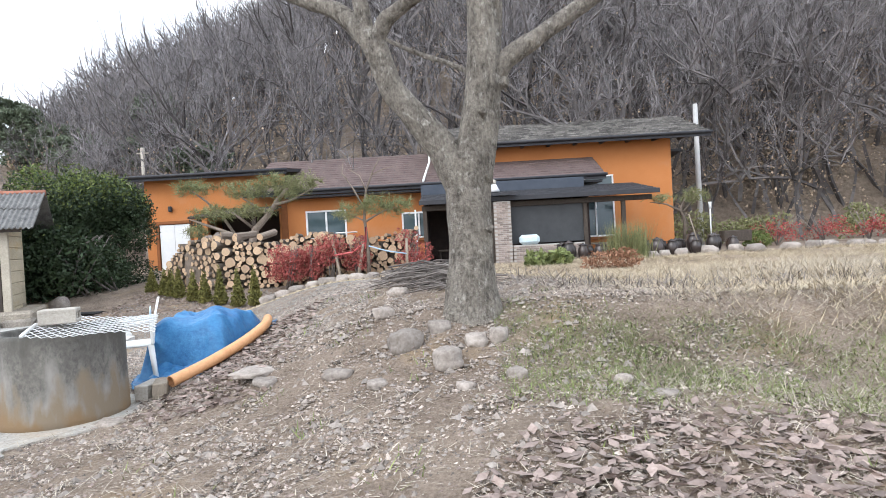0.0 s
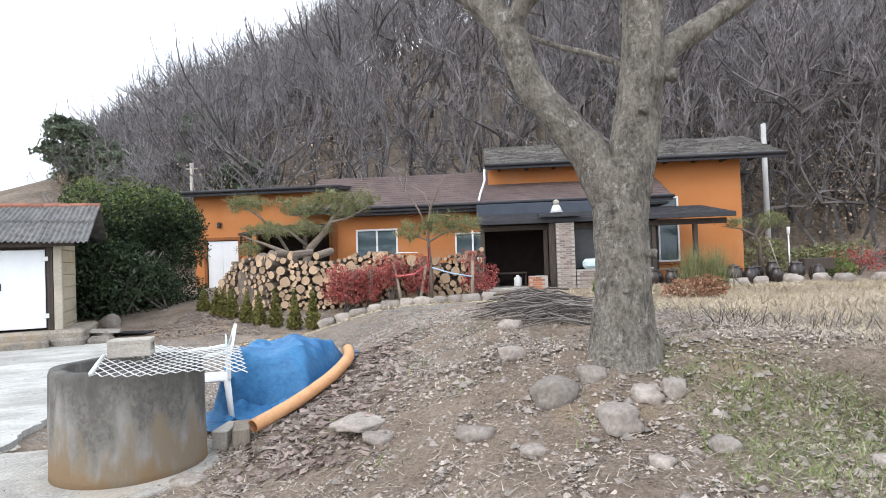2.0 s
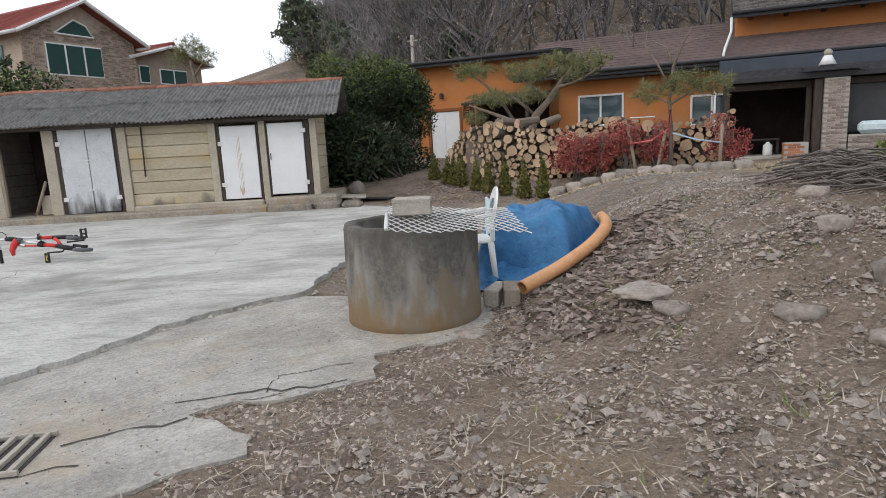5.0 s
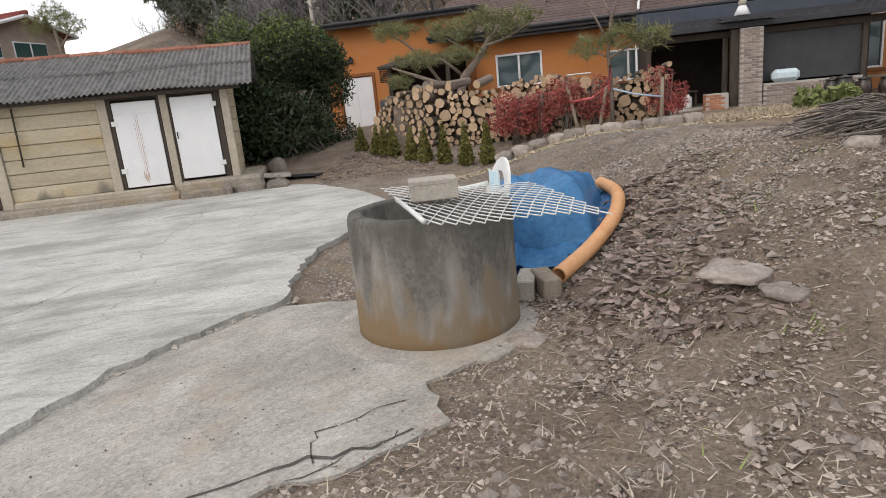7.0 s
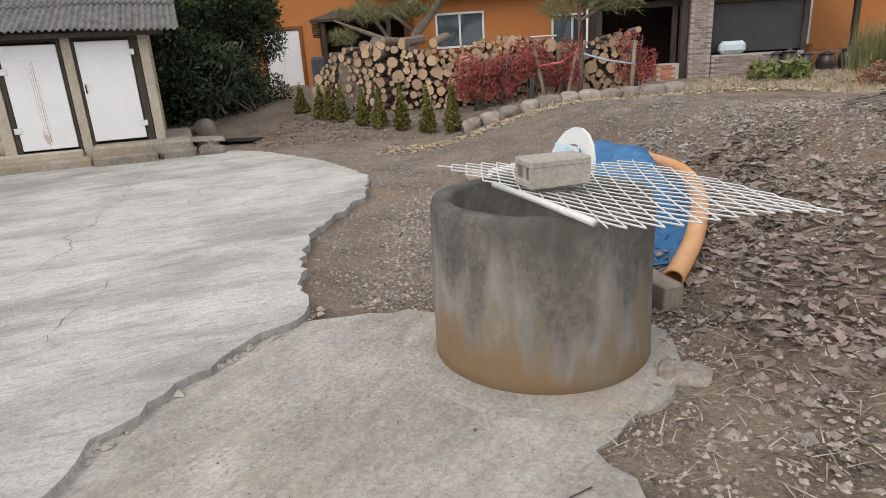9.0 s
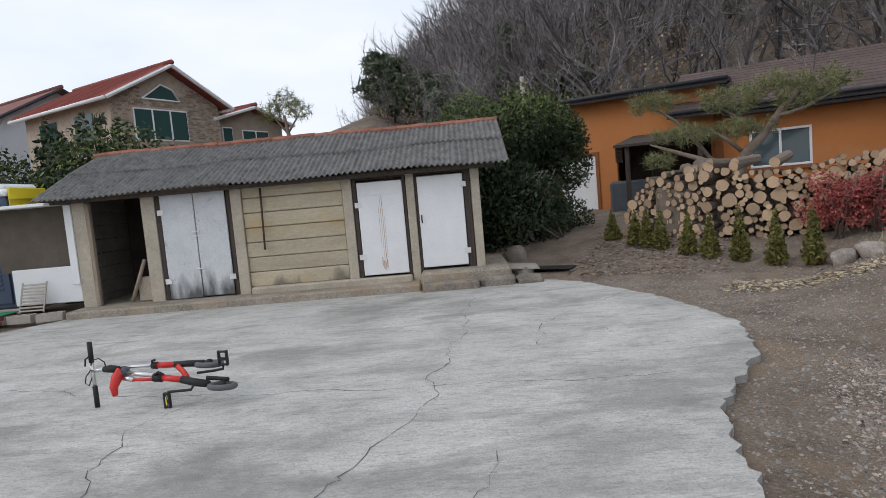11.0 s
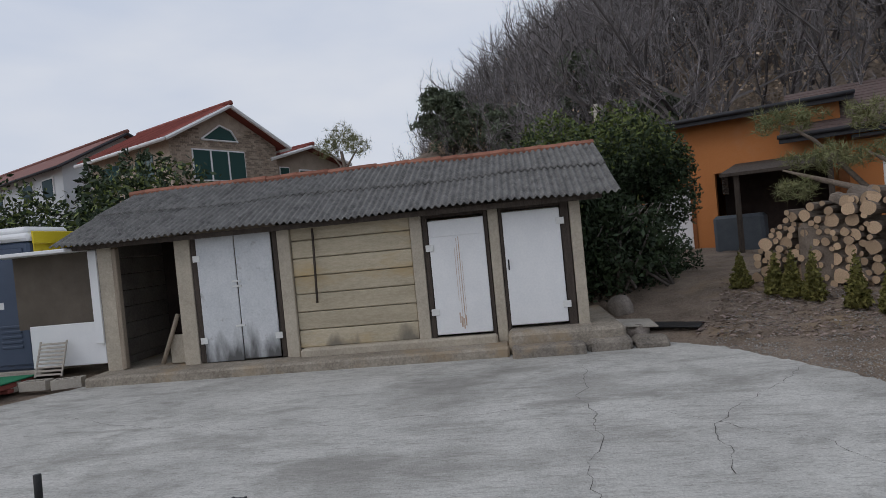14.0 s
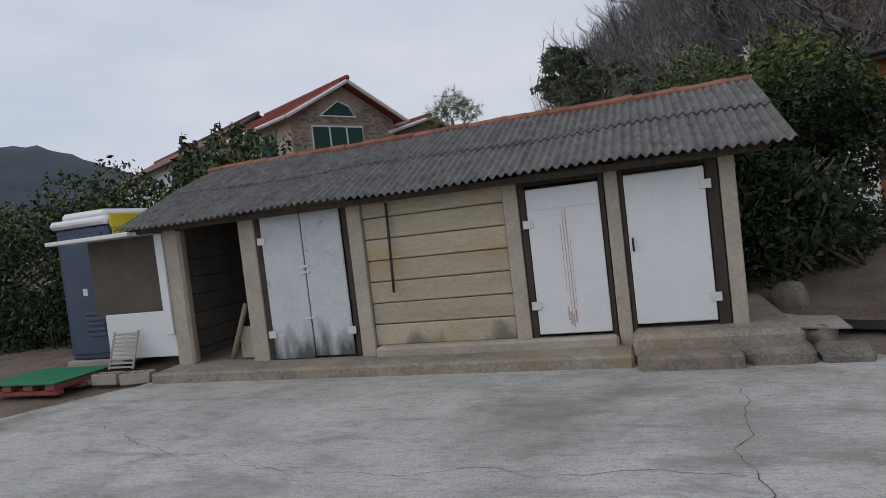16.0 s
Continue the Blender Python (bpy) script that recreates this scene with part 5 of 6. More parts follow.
# edging stones
def rock(name, x, y, z, sx, sy, sz, seed, label, group="", material=M_STONE, cat="stone"):
    bm = bmesh.new(); bmesh.ops.create_icosphere(bm, subdivisions=3, radius=1)
    off = Vector((seed * 3.1, seed * 1.7, 0))
    for v in bm.verts:
        d = v.co.normalized()
        k = 1 + .35 * noise.noise(d * 1.6 + off) + .2 * noise.noise(d * 3 + off) + .07 * noise.noise(d * 8 + off)
        c = d * k
        c = Vector([max(-.85, min(.85, q)) for q in c])
        v.co = Vector((c.x * sx, c.y * sy, c.z * sz))
    o = part(name, bm, material, smooth=True); o.location = (x, y, z); o.rotation_euler = (0, 0, seed * 1.3)
    return tagged(o, label, cat, group)
for i in range(11):
    x = -4.4 + i * .36; y = 15.3 - .02 * i + rr.uniform(-.08, .08)
    rock("edging_stone", x, y, gz(x, y) + .06, .26, .18, .16, i + 1, "grey edging stone along the planted bed", "edging stones")
for i in range(16):
    x = 6.5 + i * .55 + rr.uniform(-.2, .2); y = 21.0 + rr.uniform(-.4, .4)
    rock("terrace_stone", x, y, gz(x, y) + .08, rr.uniform(.2, .4), .25, .2, i + 40, "rough stone of the low terrace edge", "terrace stones")
# stones on the mound
for i, (p, s) in enumerate([((-.4, 6.24, .72), (.2, .17, .17)), ((-.03, 5.9, .60), (.23, .16, .13)), ((-.96, 5.97, .42), (.17, .1, .08)), ((-1.82, 6.6, .24), (.36, .26, .045)), ((-1.66, 6.25, .24), (.17, .13, .05)), ((-.66, 6.9, .8), (.13, .1, .1)), ((.22, 6.15, .74), (.15, .12, .1)), ((-.1, 6.45, .82), (.14, .12, .1)), ((.42, 6.2, .85), (.12, .1, .12)), ((-.62, 8.1, .92), (.16, .12, .1)), ((1.25, 5.3, .45), (.09, .08, .06)), ((1.45, 5.0, .38), (.11, .09, .04)), ((1.9, 3.3, .3), (.13, .1, .1)), ((-2.2, 4.0, .12), (.09, .08, .06)), ((-3.12, 6.3, .1), (.16, .13, .06)), ((-3.2, 3.2, .08), (.07, .07, .05)), ((.1, 5.4, .5), (.09, .07, .06)), ((-.6, 5.7, .5), (.1, .08, .06)), ((.5, 5.55, .55), (.12, .1, .08))]):
    rock("rock", p[0], p[1], gz(p[0], p[1]) + s[2] * .12, s[0] * .9, s[1] * .9, s[2] * .85, i + 80, "grey-brown field rock lying on the mound", "mound rocks", cat="rock")
rock("rock", -10.2, 16.5, .3, .24, .2, .32, 140, "upright grey rock beside the hedge", "", cat="rock")
# flat scrap sheets by the hedge
for i, (x, y, a) in enumerate(((-10.3, 15.6, .3), (-10.0, 15.75, -.2), (-9.75, 15.4, .5))):
    o = boxpart("scrap_sheet", (-.38, .38, -.26, .26, 0, .025), M_BLOCK if i else M_POST, None, "", .004); o.matrix_world = pose(x, y, .13 + i * .06, 4 * i - 4, 4, math.degrees(a)); tagged(o, "weathered scrap roofing sheet on rubble", "sheet", "scrap sheets")
    rock("rubble_stone", x + .1, y - .05, .1 + .02 * i, .25, .2, .14, 150 + i, "rubble stone under scrap sheets", "rubble")
o = boxpart("rubber_mat", (-9.6, -8.75, 15.55, 16.0, .16, .185), M_BLACK, None, "", .01); o.location.z = .0; tagged(o, "black rubber mat on the gravel", "mat")

# ---- around the well ----
# tarpaulin heap
bm = bmesh.new()
n1, n2 = 64, 64
C0 = Vector((-3.16, 8.55))
grid = []
for i in range(n1 + 1):
    row = []
    for j in range(n2 + 1):
        s, t = i / n1 * 2 - 1, j / n2 * 2 - 1
        X, Y = s * .85, t * 1.0
        body = .54 * (1 - min(1, abs(X / .64) ** 8)) * (1 - min(1, abs((Y - .06) / .66) ** 6))
        fold = .035 * noise.noise(Vector((X * 4 + Y * 1.5, Y * 2.2, 0))) - .05 * abs(noise.noise(Vector((X * 5 + Y * 3, Y * 4 - X * 2, 3)))) + .025 * math.sin(X * 9 + Y * 5 + 3 * noise.noise(Vector((X * 2, Y * 2, 1))))
        skirt = min(1, body * 4) * (1 - min(1, body / .5)) if body > 0 else 0
        pleat = skirt * (.10 * abs(math.sin(X * 6 + 2.5 * Y + 2 * noise.noise(Vector((X * 2, Y * 2, 8))))) - .05 + .07 * noise.noise(Vector((X * 9 - Y * 4, Y * 8, 2))))
        px, py = C0.x + X * .82 + .08 * Y, C0.y + Y
        row.append(bm.verts.new((px + .02 * noise.noise(Vector((X * 6, Y * 6, 5))), py, gz(px, py) * (1 - .9 * min(1, body * 2.4)) + .2 * .9 * min(1, body * 2.4) + .05 + max(0, body) + fold * (.6 + 1.2 * body) + pleat)))
    grid.append(row)
for i in range(n1):
    for j in range(n2):
        s, t = i / n1 * 2 - 1, j / n2 * 2 - 1
        if s * s + t * t < 1.25 + .15 * math.sin(7 * s + 3 * t):
            bm.faces.new((grid[i][j], grid[i + 1][j], grid[i + 1][j + 1], grid[i][j + 1]))
bmesh.ops.delete(bm, geom=[v for v in bm.verts if not v.link_faces], context='VERTS')
tarp = thing("tarpaulin", "crumpled blue tarpaulin draped over a heap", "tarpaulin")
o = part("sheet", bm, M_TARP, tarp, smooth=True)
o.modifiers.new("thick", 'SOLIDIFY').thickness = .006
# loose folded edge at the front
bm = bmesh.new()
flap = [[bm.verts.new((-3.42 + .62 * i / 16 + .03 * math.sin(j * 1.3), 7.56 + .34 * j / 10 + .04 * math.sin(i * .7), gz(-3.2, 7.7) + .07 + .05 * noise.noise(Vector((i * .45, j * .35, 4))) + .11 * (j / 10) ** 2)) for j in range(11)] for i in range(17)]
for i in range(16):
    for j in range(10):
        bm.faces.new((flap[i][j], flap[i + 1][j], flap[i + 1][j + 1], flap[i][j + 1]))
o = part("flap", bm, M_TARP, tarp, smooth=True)
o.modifiers.new("thick", 'SOLIDIFY').thickness = .006
# corrugated drain pipe
pts = [Vector(p) for p in [(x_, y_, gz(x_, y_) + .11) for x_, y_ in ((-2.95, 7.15), (-2.70, 7.6), (-2.50, 8.15), (-2.45, 8.75), (-2.59, 9.36))]]
P, R = [], []
for i in range(len(pts) - 1):
    for k_ in range(26):
        t = k_ / 26
        a, b, c, d = pts[max(i - 1, 0)], pts[i], pts[i + 1], pts[min(i + 2, len(pts) - 1)]
        P.append(.5 * ((2 * b) + (c - a) * t + (2 * a - 5 * b + 4 * c - d) * t * t + (3 * b - a - 3 * c + d) * t ** 3)); R.append(.06 + .004 * (k_ % 2))
bm = bmesh.new(); tube(bm, P, R, 20, False); o = part("drain_pipe", bm, M_PIPE, smooth=True)
o.modifiers.new("thick", 'SOLIDIFY').thickness = .012
tagged(o, "orange ribbed drain pipe lying beside the tarpaulin", "pipe")
for i, (x, y) in enumerate(((-3.2, 7.05), (-3.05, 7.0))):
    o = boxpart("timber_block", (-.07, .07, -.18, .18, 0, .16), M_WOODG if i else M_BLOCK, None, "", .01); o.matrix_world = pose(x, y + .15, gz(x, y), 0, 0, 20 * i); tagged(o, "short weathered block beside the well", "block", "timber blocks")
o = boxpart("wood_beam", (-.6, .6, -.07, .07, 0, .12), M_POST, None, "", .01); o.matrix_world = pose(-4.12, 10.7, gz(-4.12, 10.7) - .01, 0, 0, -71); tagged(o, "square timber beam on the gravel", "beam")
o = boxpart("tarp_scrap", (-.2, .2, -.12, .12, 0, .03), M_TARP, None, "", .01); o.matrix_world = pose(-4.3, 8.15, .05, 3, 4, 20); tagged(o, "scrap of blue tarpaulin behind the well", "tarpaulin")
# plastic chair
chair = thing("plastic_chair", "white plastic garden chair with round back", "chair", at=pose(-3.71, 7.81, .07, 0, 0, -65) @ Matrix.Diagonal((1.12, 1.12, 1.12, 1)))
bm = bmesh.new(); box(bm, -.22, .22, -.22, .22, .40, .425, .01); part("seat", bm, M_PLASTIC, chair)
for x in (-.21, .21):
    for y in (-.2, .2):
        tubepart("leg", [(x * 1.15, y * 1.2, 0), (x, y, .41)], [.022, .03], M_PLASTIC, chair, seg=6)
    tubepart("armrest", [(x * 1.2, -.2, .41), (x * 1.25, -.2, .62), (x * 1.25, .1, .64), (x * 1.1, .22, .66)], .02, M_PLASTIC, chair, seg=6)
bm = bmesh.new()
for i in range(9):
    a0, a1 = math.pi * i / 9, math.pi * (i + 1) / 9
    q = [(.25 * math.cos(a), .22 + .06 * math.sin(a), .62 + .26 * math.sin(a)) for a in (a0, a1)] + [(.15 * math.cos(a), .22 + .04 * math.sin(a), .62 + .16 * math.sin(a)) for a in (a1, a0)]
    vs = [bm.verts.new(p) for p in q] + [bm.verts.new((p[0], p[1] + .02, p[2])) for p in q]
    for f in ((0, 1, 2, 3), (7, 6, 5, 4), (0, 4, 5, 1), (2, 6, 7, 3)): bm.faces.new([vs[g] for g in f])
for x in (-.2, .2): box(bm, x - .05, x + .05, .2, .235, .42, .64, .008)
bmesh.ops.remove_doubles(bm, verts=bm.verts, dist=.002)
part("backrest", bm, M_PLASTIC, chair)
boxpart("label_sheet", (-.13, .13, .2, .21, .48, .78), mat("pale blue print", (.35, .62, .75), (.75, .8, .82), 14, .6, 0), chair, "pale blue printed sheet", 0)

# heap of cut branches
heap = thing("branch_heap", "heap of cut grey branches beside the tree", "branches")
rb = random.Random(9)
for i in range(240):
    a = rb.gauss(0, .35) + (math.pi if rb.random() < .5 else 0); L = rb.uniform(.3, .85)
    cx, cy = -.2 + rb.gauss(0, .24), 8.7 + rb.gauss(0, .3)
    z = gz(cx, cy) + max(.03, .27 * math.exp(-((cx + .28) ** 2 / .3 + (cy - 8.7) ** 2 / .3)) * rb.uniform(.1, 1.05))
    d = Vector((math.cos(a), math.sin(a) * .7, rb.uniform(-.12, .12))) * L / 2
    m_ = Vector((cx, cy, z)); r_ = rb.uniform(.005, .014)
    tubepart("stick", [m_ - d, m_ + Vector((rb.uniform(-.08, .08), rb.uniform(-.08, .08), .06)), m_ + d], [r_, r_ * .8, r_ * .5], M_TWIG, heap, seg=4, smooth=False)

# ---- bicycle lying on the yard ----
BO = Vector((-10.21, 7.79, 0.25))
bikem = Matrix.Translation((BO.x, BO.y, .1)) @ Matrix.Rotation(math.radians(23), 4, 'Z')
bike = thing("bicycle", "small red and black folding bicycle lying on its side", "bicycle", at=bikem)
def bt(name, pts, r, m, label=""): return tubepart(name, pts, r, m, bike, label, 8)
def bb(name, dims, m, bev=.008, label="", parent=None):
    return boxpart(name, dims, m, parent or bike, label, bev)
M_TYRE = mat("grey rubber tyre", (0.085, 0.087, 0.09), (0.14, 0.142, 0.145), 6, 0.7, 0.2)
bt("handlebar", [(-.68, 0, .17), (-.68, 0, .44)], .016, M_CHROME, "silver handlebar")
bt("grip", [(-.68, 0, .42), (-.68, .005, .61)], .022, M_BLACK, "black rubber grip")
bt("grip", [(-.68, 0, .005), (-.68, 0, .2)], .022, M_BLACK, "black rubber grip")
bt("stem", [(-.68, 0, .345), (-.56, 0, .35)], .021, M_CHROME, "silver stem")
bt("hinge", [(-.57, 0, .35), (-.5, 0, .352), (-.42, 0, .34)], [.027, .036, .03], M_BLACK)
bt("brake_cable", [(-.68, -.02, .40), (-.64, -.03, .45), (-.585, -.03, .46), (-.55, -.01, .42), (-.55, 0, .37)], .005, M_BLACK)
bt("brake_cable", [(-.68, -.02, .36), (-.73, -.03, .30), (-.745, -.03, .24), (-.72, -.02, .21), (-.68, -.01, .3)], .005, M_BLACK)
bt("brake_lever", [(-.69, 0, .48), (-.715, -.03, .46), (-.71, -.05, .4)], .008, M_BLACK)
bt("upper_tube", [(-.43, .03, .35), (-.12, .06, .345)], .016, M_CHROME, "bare silver tube")
bt("clamp", [(-.14, .06, .345), (-.09, .06, .342)], .033, M_BLACK)
bt("clamp_lever", [(-.13, .05, .365), (-.12, .03, .395), (-.09, .03, .40)], .01, M_BLACK)
bt("red_tube", [(-.10, .06, .34), (.06, .08, .335)], .027, M_BIKER, "red frame tube")
bt("rear_fork", [(.05, .08, .335), (.2, .1, .33), (.32, .13, .315)], [.028, .03, .034], M_BLACK)
bt("link", [(.1, .06, .32), (.17, .02, .28), (.23, -.04, .24)], [.026, .024, .026], M_BIKER, "red folding joint")
bt("lower_tube", [(-.34, -.02, .31), (-.06, -.04, .275)], .021, M_CHROME, "bare silver tube")
bt("seat_bar", [(-.28, -.05, .25), (-.06, -.06, .245)], .014, M_BIKER, "thin red bar")
bt("clamp", [(-.07, -.05, .262), (.01, -.05, .255)], .04, M_BLACK)
bt("clamp_lever", [(-.05, -.07, .285), (-.01, -.08, .315), (.02, -.08, .30)], .011, M_BLACK)
bt("red_tube", [(0, -.05, .255), (.2, -.06, .228)], .029, M_BIKER, "red frame tube")
bt("front_fork", [(.19, -.06, .23), (.32, -.07, .2), (.45, -.08, .18)], [.033, .036, .032], M_BLACK)
bt("fork_arm", [(.40, -.02, .22), (.52, -.0, .2), (.6, -.02, .195)], [.02, .018, .02], M_BLACK)
bt("seat_post", [(-.36, -.03, .27), (-.27, -.045, .25)], [.03, .022], M_CHROME, "sprung silver seat post")
bm = bmesh.new()
tube(bm, [(-.38, -.02, .33), (-.43, -.05, .27), (-.44, -.09, .2), (-.415, -.11, .13)], [.055, .055, .042, .026], 10)
for v in bm.verts: v.co.x = -.42 + (v.co.x + .42) * .8
part("saddle", bm, M_BIKER, bike, "red saddle", True)
bt("saddle_cap", [(-.37, -.02, .30), (-.35, -.01, .36)], [.045, .035], M_CLOTH, "grey saddle underside")
for x, y, z, rx, ry in ((.575, -.09, .16, -8, 4), (.36, .14, .305, -8, 3)):
    bm = bmesh.new(); seg = 32
    R1, r1 = .105, .026
    ring = [[bm.verts.new(((R1 + r1 * math.cos(b)) * math.cos(a), (R1 + r1 * math.cos(b)) * math.sin(a), r1 * math.sin(b))) for b in [q * math.pi / 4 for q in range(8)]] for a in [q * 2 * math.pi / seg for q in range(seg)]]
    for i in range(seg):
        for j in range(8): bm.faces.new((ring[i][j], ring[(i + 1) % seg][j], ring[(i + 1) % seg][(j + 1) % 8], ring[i][(j + 1) % 8]))
    w = part("wheel", bm, M_TYRE, bike, "small grey-tyred wheel", True); w.matrix_basis = pose(x, y, z, rx, ry, 0)
    bm = bmesh.new(); lathe(bm, [(.02, -.035), (.03, -.02), (.03, .02), (.02, .045)], 12); part("hub", bm, M_BLACK, w, "", True)
    for q in range(8):
        tubepart("spoke", [(0, 0, 0), (.095 * math.cos(q * .785), .095 * math.sin(q * .785), 0)], .005, M_BLACK, w, seg=4)
bt("crank", [(.32, -.02, .27), (.45, .0, .275), (.55, .01, .285), (.555, .01, .32)], .012, M_BLACK)
bt("crank", [(.32, -.1, .19), (.3, -.12, .15), (.1, -.13, .145), (.085, -.13, .14)], .012, M_BLACK)
for cx, z0, wd, tl in ((.565, .315, .045, 0), (.075, .0, .026, 8)):
    y_ = .0 if cx > .3 else -.13
    p_ = bb("pedal", (cx - wd, cx + wd, y_ - .02, y_ + .02, z0 + .05, z0 + .075), M_BLACK, .004)
    for q in (-1, 1): bb("pedal_cage", (cx + q * wd * .8 - .009, cx + q * wd * .8 + .009, y_ - .018, y_ + .018, z0, z0 + .14), M_BLACK, .004, "", p_)
    for zz in (z0 + .004, z0 + .12): bb("pedal_cage", (cx - wd * .98, cx + wd * .98, y_ - .017, y_ + .017, zz, zz + .016), M_BLACK, .004, "", p_)
bb("reflector", (.07, .08, -.153, -.149, .03, .11), M_YELLOW, .001, "amber pedal reflector")

# ---- drain grate ----
gr = thing("drain_grate", "rusty grey steel drain grate in the concrete", "grate", at=pose(-4.93, 3.68, .06, 0, 0, 32))
for i in range(9): boxpart("bar", (-.34 + i * .085, -.31 + i * .085, -.2, .2, 0, .025), M_BLOCK, gr, bev=.003)
for y in (-.22, .2): boxpart("rim", (-.37, .4, y, y + .02, 0, .027), M_BLOCK, gr, bev=.003)
# thin dark sheet on the slab, standing for the shaded hollow under the bars
boxpart("pit", (-.36, .39, -.2, .2, -.004, -.001), M_CRACK, gr, bev=0)

# ---- portable toilet and clutter ----
tol = thing("portable_toilet", "blue portable toilet cabin with white and yellow roof", "toilet cabin", at=S0 @ pose(9.62, .6, .15))
bm = bmesh.new(); box(bm, -.55, .6, 0, 1.15, .1, 2.35, .04); part("cabin", bm, M_TOILET, tol)
bm = bmesh.new(); box(bm, -.62, .66, -.06, 1.2, 2.36, 2.5, .05); box(bm, -.5, .5, .05, 1.1, 2.47, 2.62, .06); part("roof", bm, M_WHITE, tol, "white rounded roof")
boxpart("side_panel", (-.575, -.552, .1, 1.05, 1.9, 2.34), M_YELLOW, tol, "yellow side panel")
boxpart("roof_panel", (-.66, -.63, .0, 1.1, 2.3, 2.52), M_YELLOW, tol, "yellow vent panel")
bm = bmesh.new(); box(bm, -.45, .5, -.03, -.002, .2, 2.25, .02); dd = part("door", bm, M_TOILET, tol)
for i in range(5): boxpart("louvre", (-.3, .1, -.05, -.031, .5 + i * .09, .55 + i * .09), M_TOILET, dd, bev=.01)
boxpart("base", (-.6, .65, -.06, 1.2, 0, .1), M_BLOCK, tol)
boxpart("sticker", (.0, .1, -.035, -.031, 1.2, 1.32), M_WHITE, dd, bev=0)
pal = thing("pallet", "red pallet topped with green turf mat", "pallet", at=S0 @ pose(9.35, -.55, .1))
boxpart("turf", (-.75, .75, -.5, .5, .165, .185), M_GREEN, pal, "bright green turf mat", .004)
for y in (-.45, -.05, .35): boxpart("runner", (-.72, .72, y, y + .12, 0, .07), M_PALLET, pal)
for x in (-.72, -.3, .12, .54): boxpart("slat", (x, x + .18, -.48, .48, .075, .16), M_PALLET, pal)
for i, (u, a) in enumerate(((8.85, 4), (8.3, -3), (7.75, -16))):
    o = thing("hollow_block", "grey hollow concrete block on the ground", "block", "hollow blocks", at=S0 @ pose(u, -.42, .1, 0, 0, a))
    bm = bmesh.new(); box(bm, -.22, .22, -.1, -.07, 0, .15, .005); box(bm, -.22, .22, .07, .1, 0, .15, .005)
    for x in (-.2, -.06, .08, .2): box(bm, x - .02, x + .02, -.069, .069, .0, .148)
    box(bm, -.218, .218, -.068, .068, .06, .09)
    part("body", bm, M_BLOCK, o)
gr2 = thing("plastic_grating", "grey slatted grating leaning on a board", "grating", at=S0 @ pose(8.2, -.28, .24, -20, 0, 0))
for i in range(9): boxpart("slat", (-.22, .22, -.02, .0, .04 + i * .062, .07 + i * .062), M_BLOCK, gr2, bev=.003)
for x in (-.24, .22): boxpart("rail", (x, x + .025, -.022, .003, .02, .6), M_BLOCK, gr2, bev=.003)

# ---- onggi jars ----
bm = bmesh.new(); lathe(bm, [(.13, 0), (.2, .12), (.24, .3), (.22, .46), (.16, .54), (.17, .58)], 20)
jar = thing("jar", "dark brown glazed earthenware jar with lid", "jar", "earthenware jars", at=pose(3.9, 21.3, gz(3.9, 21.3)))
part("body", bm, M_JAR, jar, "", True)
bm = bmesh.new(); lathe(bm, [(.2, .585), (.19, .61), (.06, .64), (.04, .68)], 20); part("lid", bm, M_JAR, jar, "", True)
for i in range(30):
    x = 3.7 + i * .21 + rr.uniform(-.1, .1); y = 21.5 + (i % 3) * .45 + rr.uniform(-.1, .1); s = rr.uniform(.7, 1.0)
    j = copy_thing(jar, pose(x, y, gz(x, y) - .01, 0, 0, rr.uniform(0, 90))); j.scale = (s, s, s * rr.uniform(.9, 1.15))
bench = thing("low_shelf", "low wooden shelf behind the jars", "shelf")
boxpart("board", (3.2, 7.0, 23.6, 24.2, 1.0, 1.06), M_WOODG, bench)
for x in (3.3, 5.0, 6.9): boxpart("leg", (x - .05, x + .05, 23.7, 24.1, .85, 1.0), M_WOODD, bench)

# porch clutter
bag = boxpart("plastic_bag", (2.35, 3.05, 21.95, 22.3, 1.16, 1.5), mat("pale blue plastic", (.45, .6, .66), (.7, .76, .78), 7, .5, .5, 20), None, "", .1); tagged(bag, "pale blue plastic bag on the low brick wall", "bag")
tb = thing("table", "low dark table inside the porch", "table")
boxpart("tabletop", (-.5, .6, 23.2, 24.0, 1.05, 1.1), M_WOODD, tb)
for x in (-.45, .55): boxpart("leg", (x - .03, x + .03, 23.3, 23.9, .62, 1.05), M_WOODD, tb)
cn = thing("canister", "grey plastic canister on the porch floor", "canister", at=pose(.25, 22.9, .62))
bm = bmesh.new(); lathe(bm, [(.12, 0), (.13, .03), (.13, .3), (.05, .36), (.05, .4)], 16); part("body", bm, M_PLASTIC, cn, "", True)
o = tubepart("spade", [(8.2, 21.3, .9), (8.0, 21.5, 1.9)], .02, M_WOODG); tagged(o, "spade leaning by the jars", "spade")
gl = thing("garden_light", "white post lamp in the garden", "lamp", at=pose(9.6, 23.6, .9))
tubepart("post", [(0, 0, 0), (0, 0, 1.2)], .025, M_WHITE, gl); tubepart("shade", [(0, 0, 1.2), (0, 0, 1.45)], [.05, .06], M_WHITE, gl)
planter = boxpart("planter_box", (10.0, 11.0, 23.4, 23.9, .85, 1.25), M_WOODD, None, "", .02); tagged(planter, "dark planter box in the garden", "planter")
pb2 = boxpart("brick_planter", (17.4, 18.2, 25.0, 25.4, .9, 1.2), M_BRICKR, None, "", .02); tagged(pb2, "orange brick planter block", "planter")
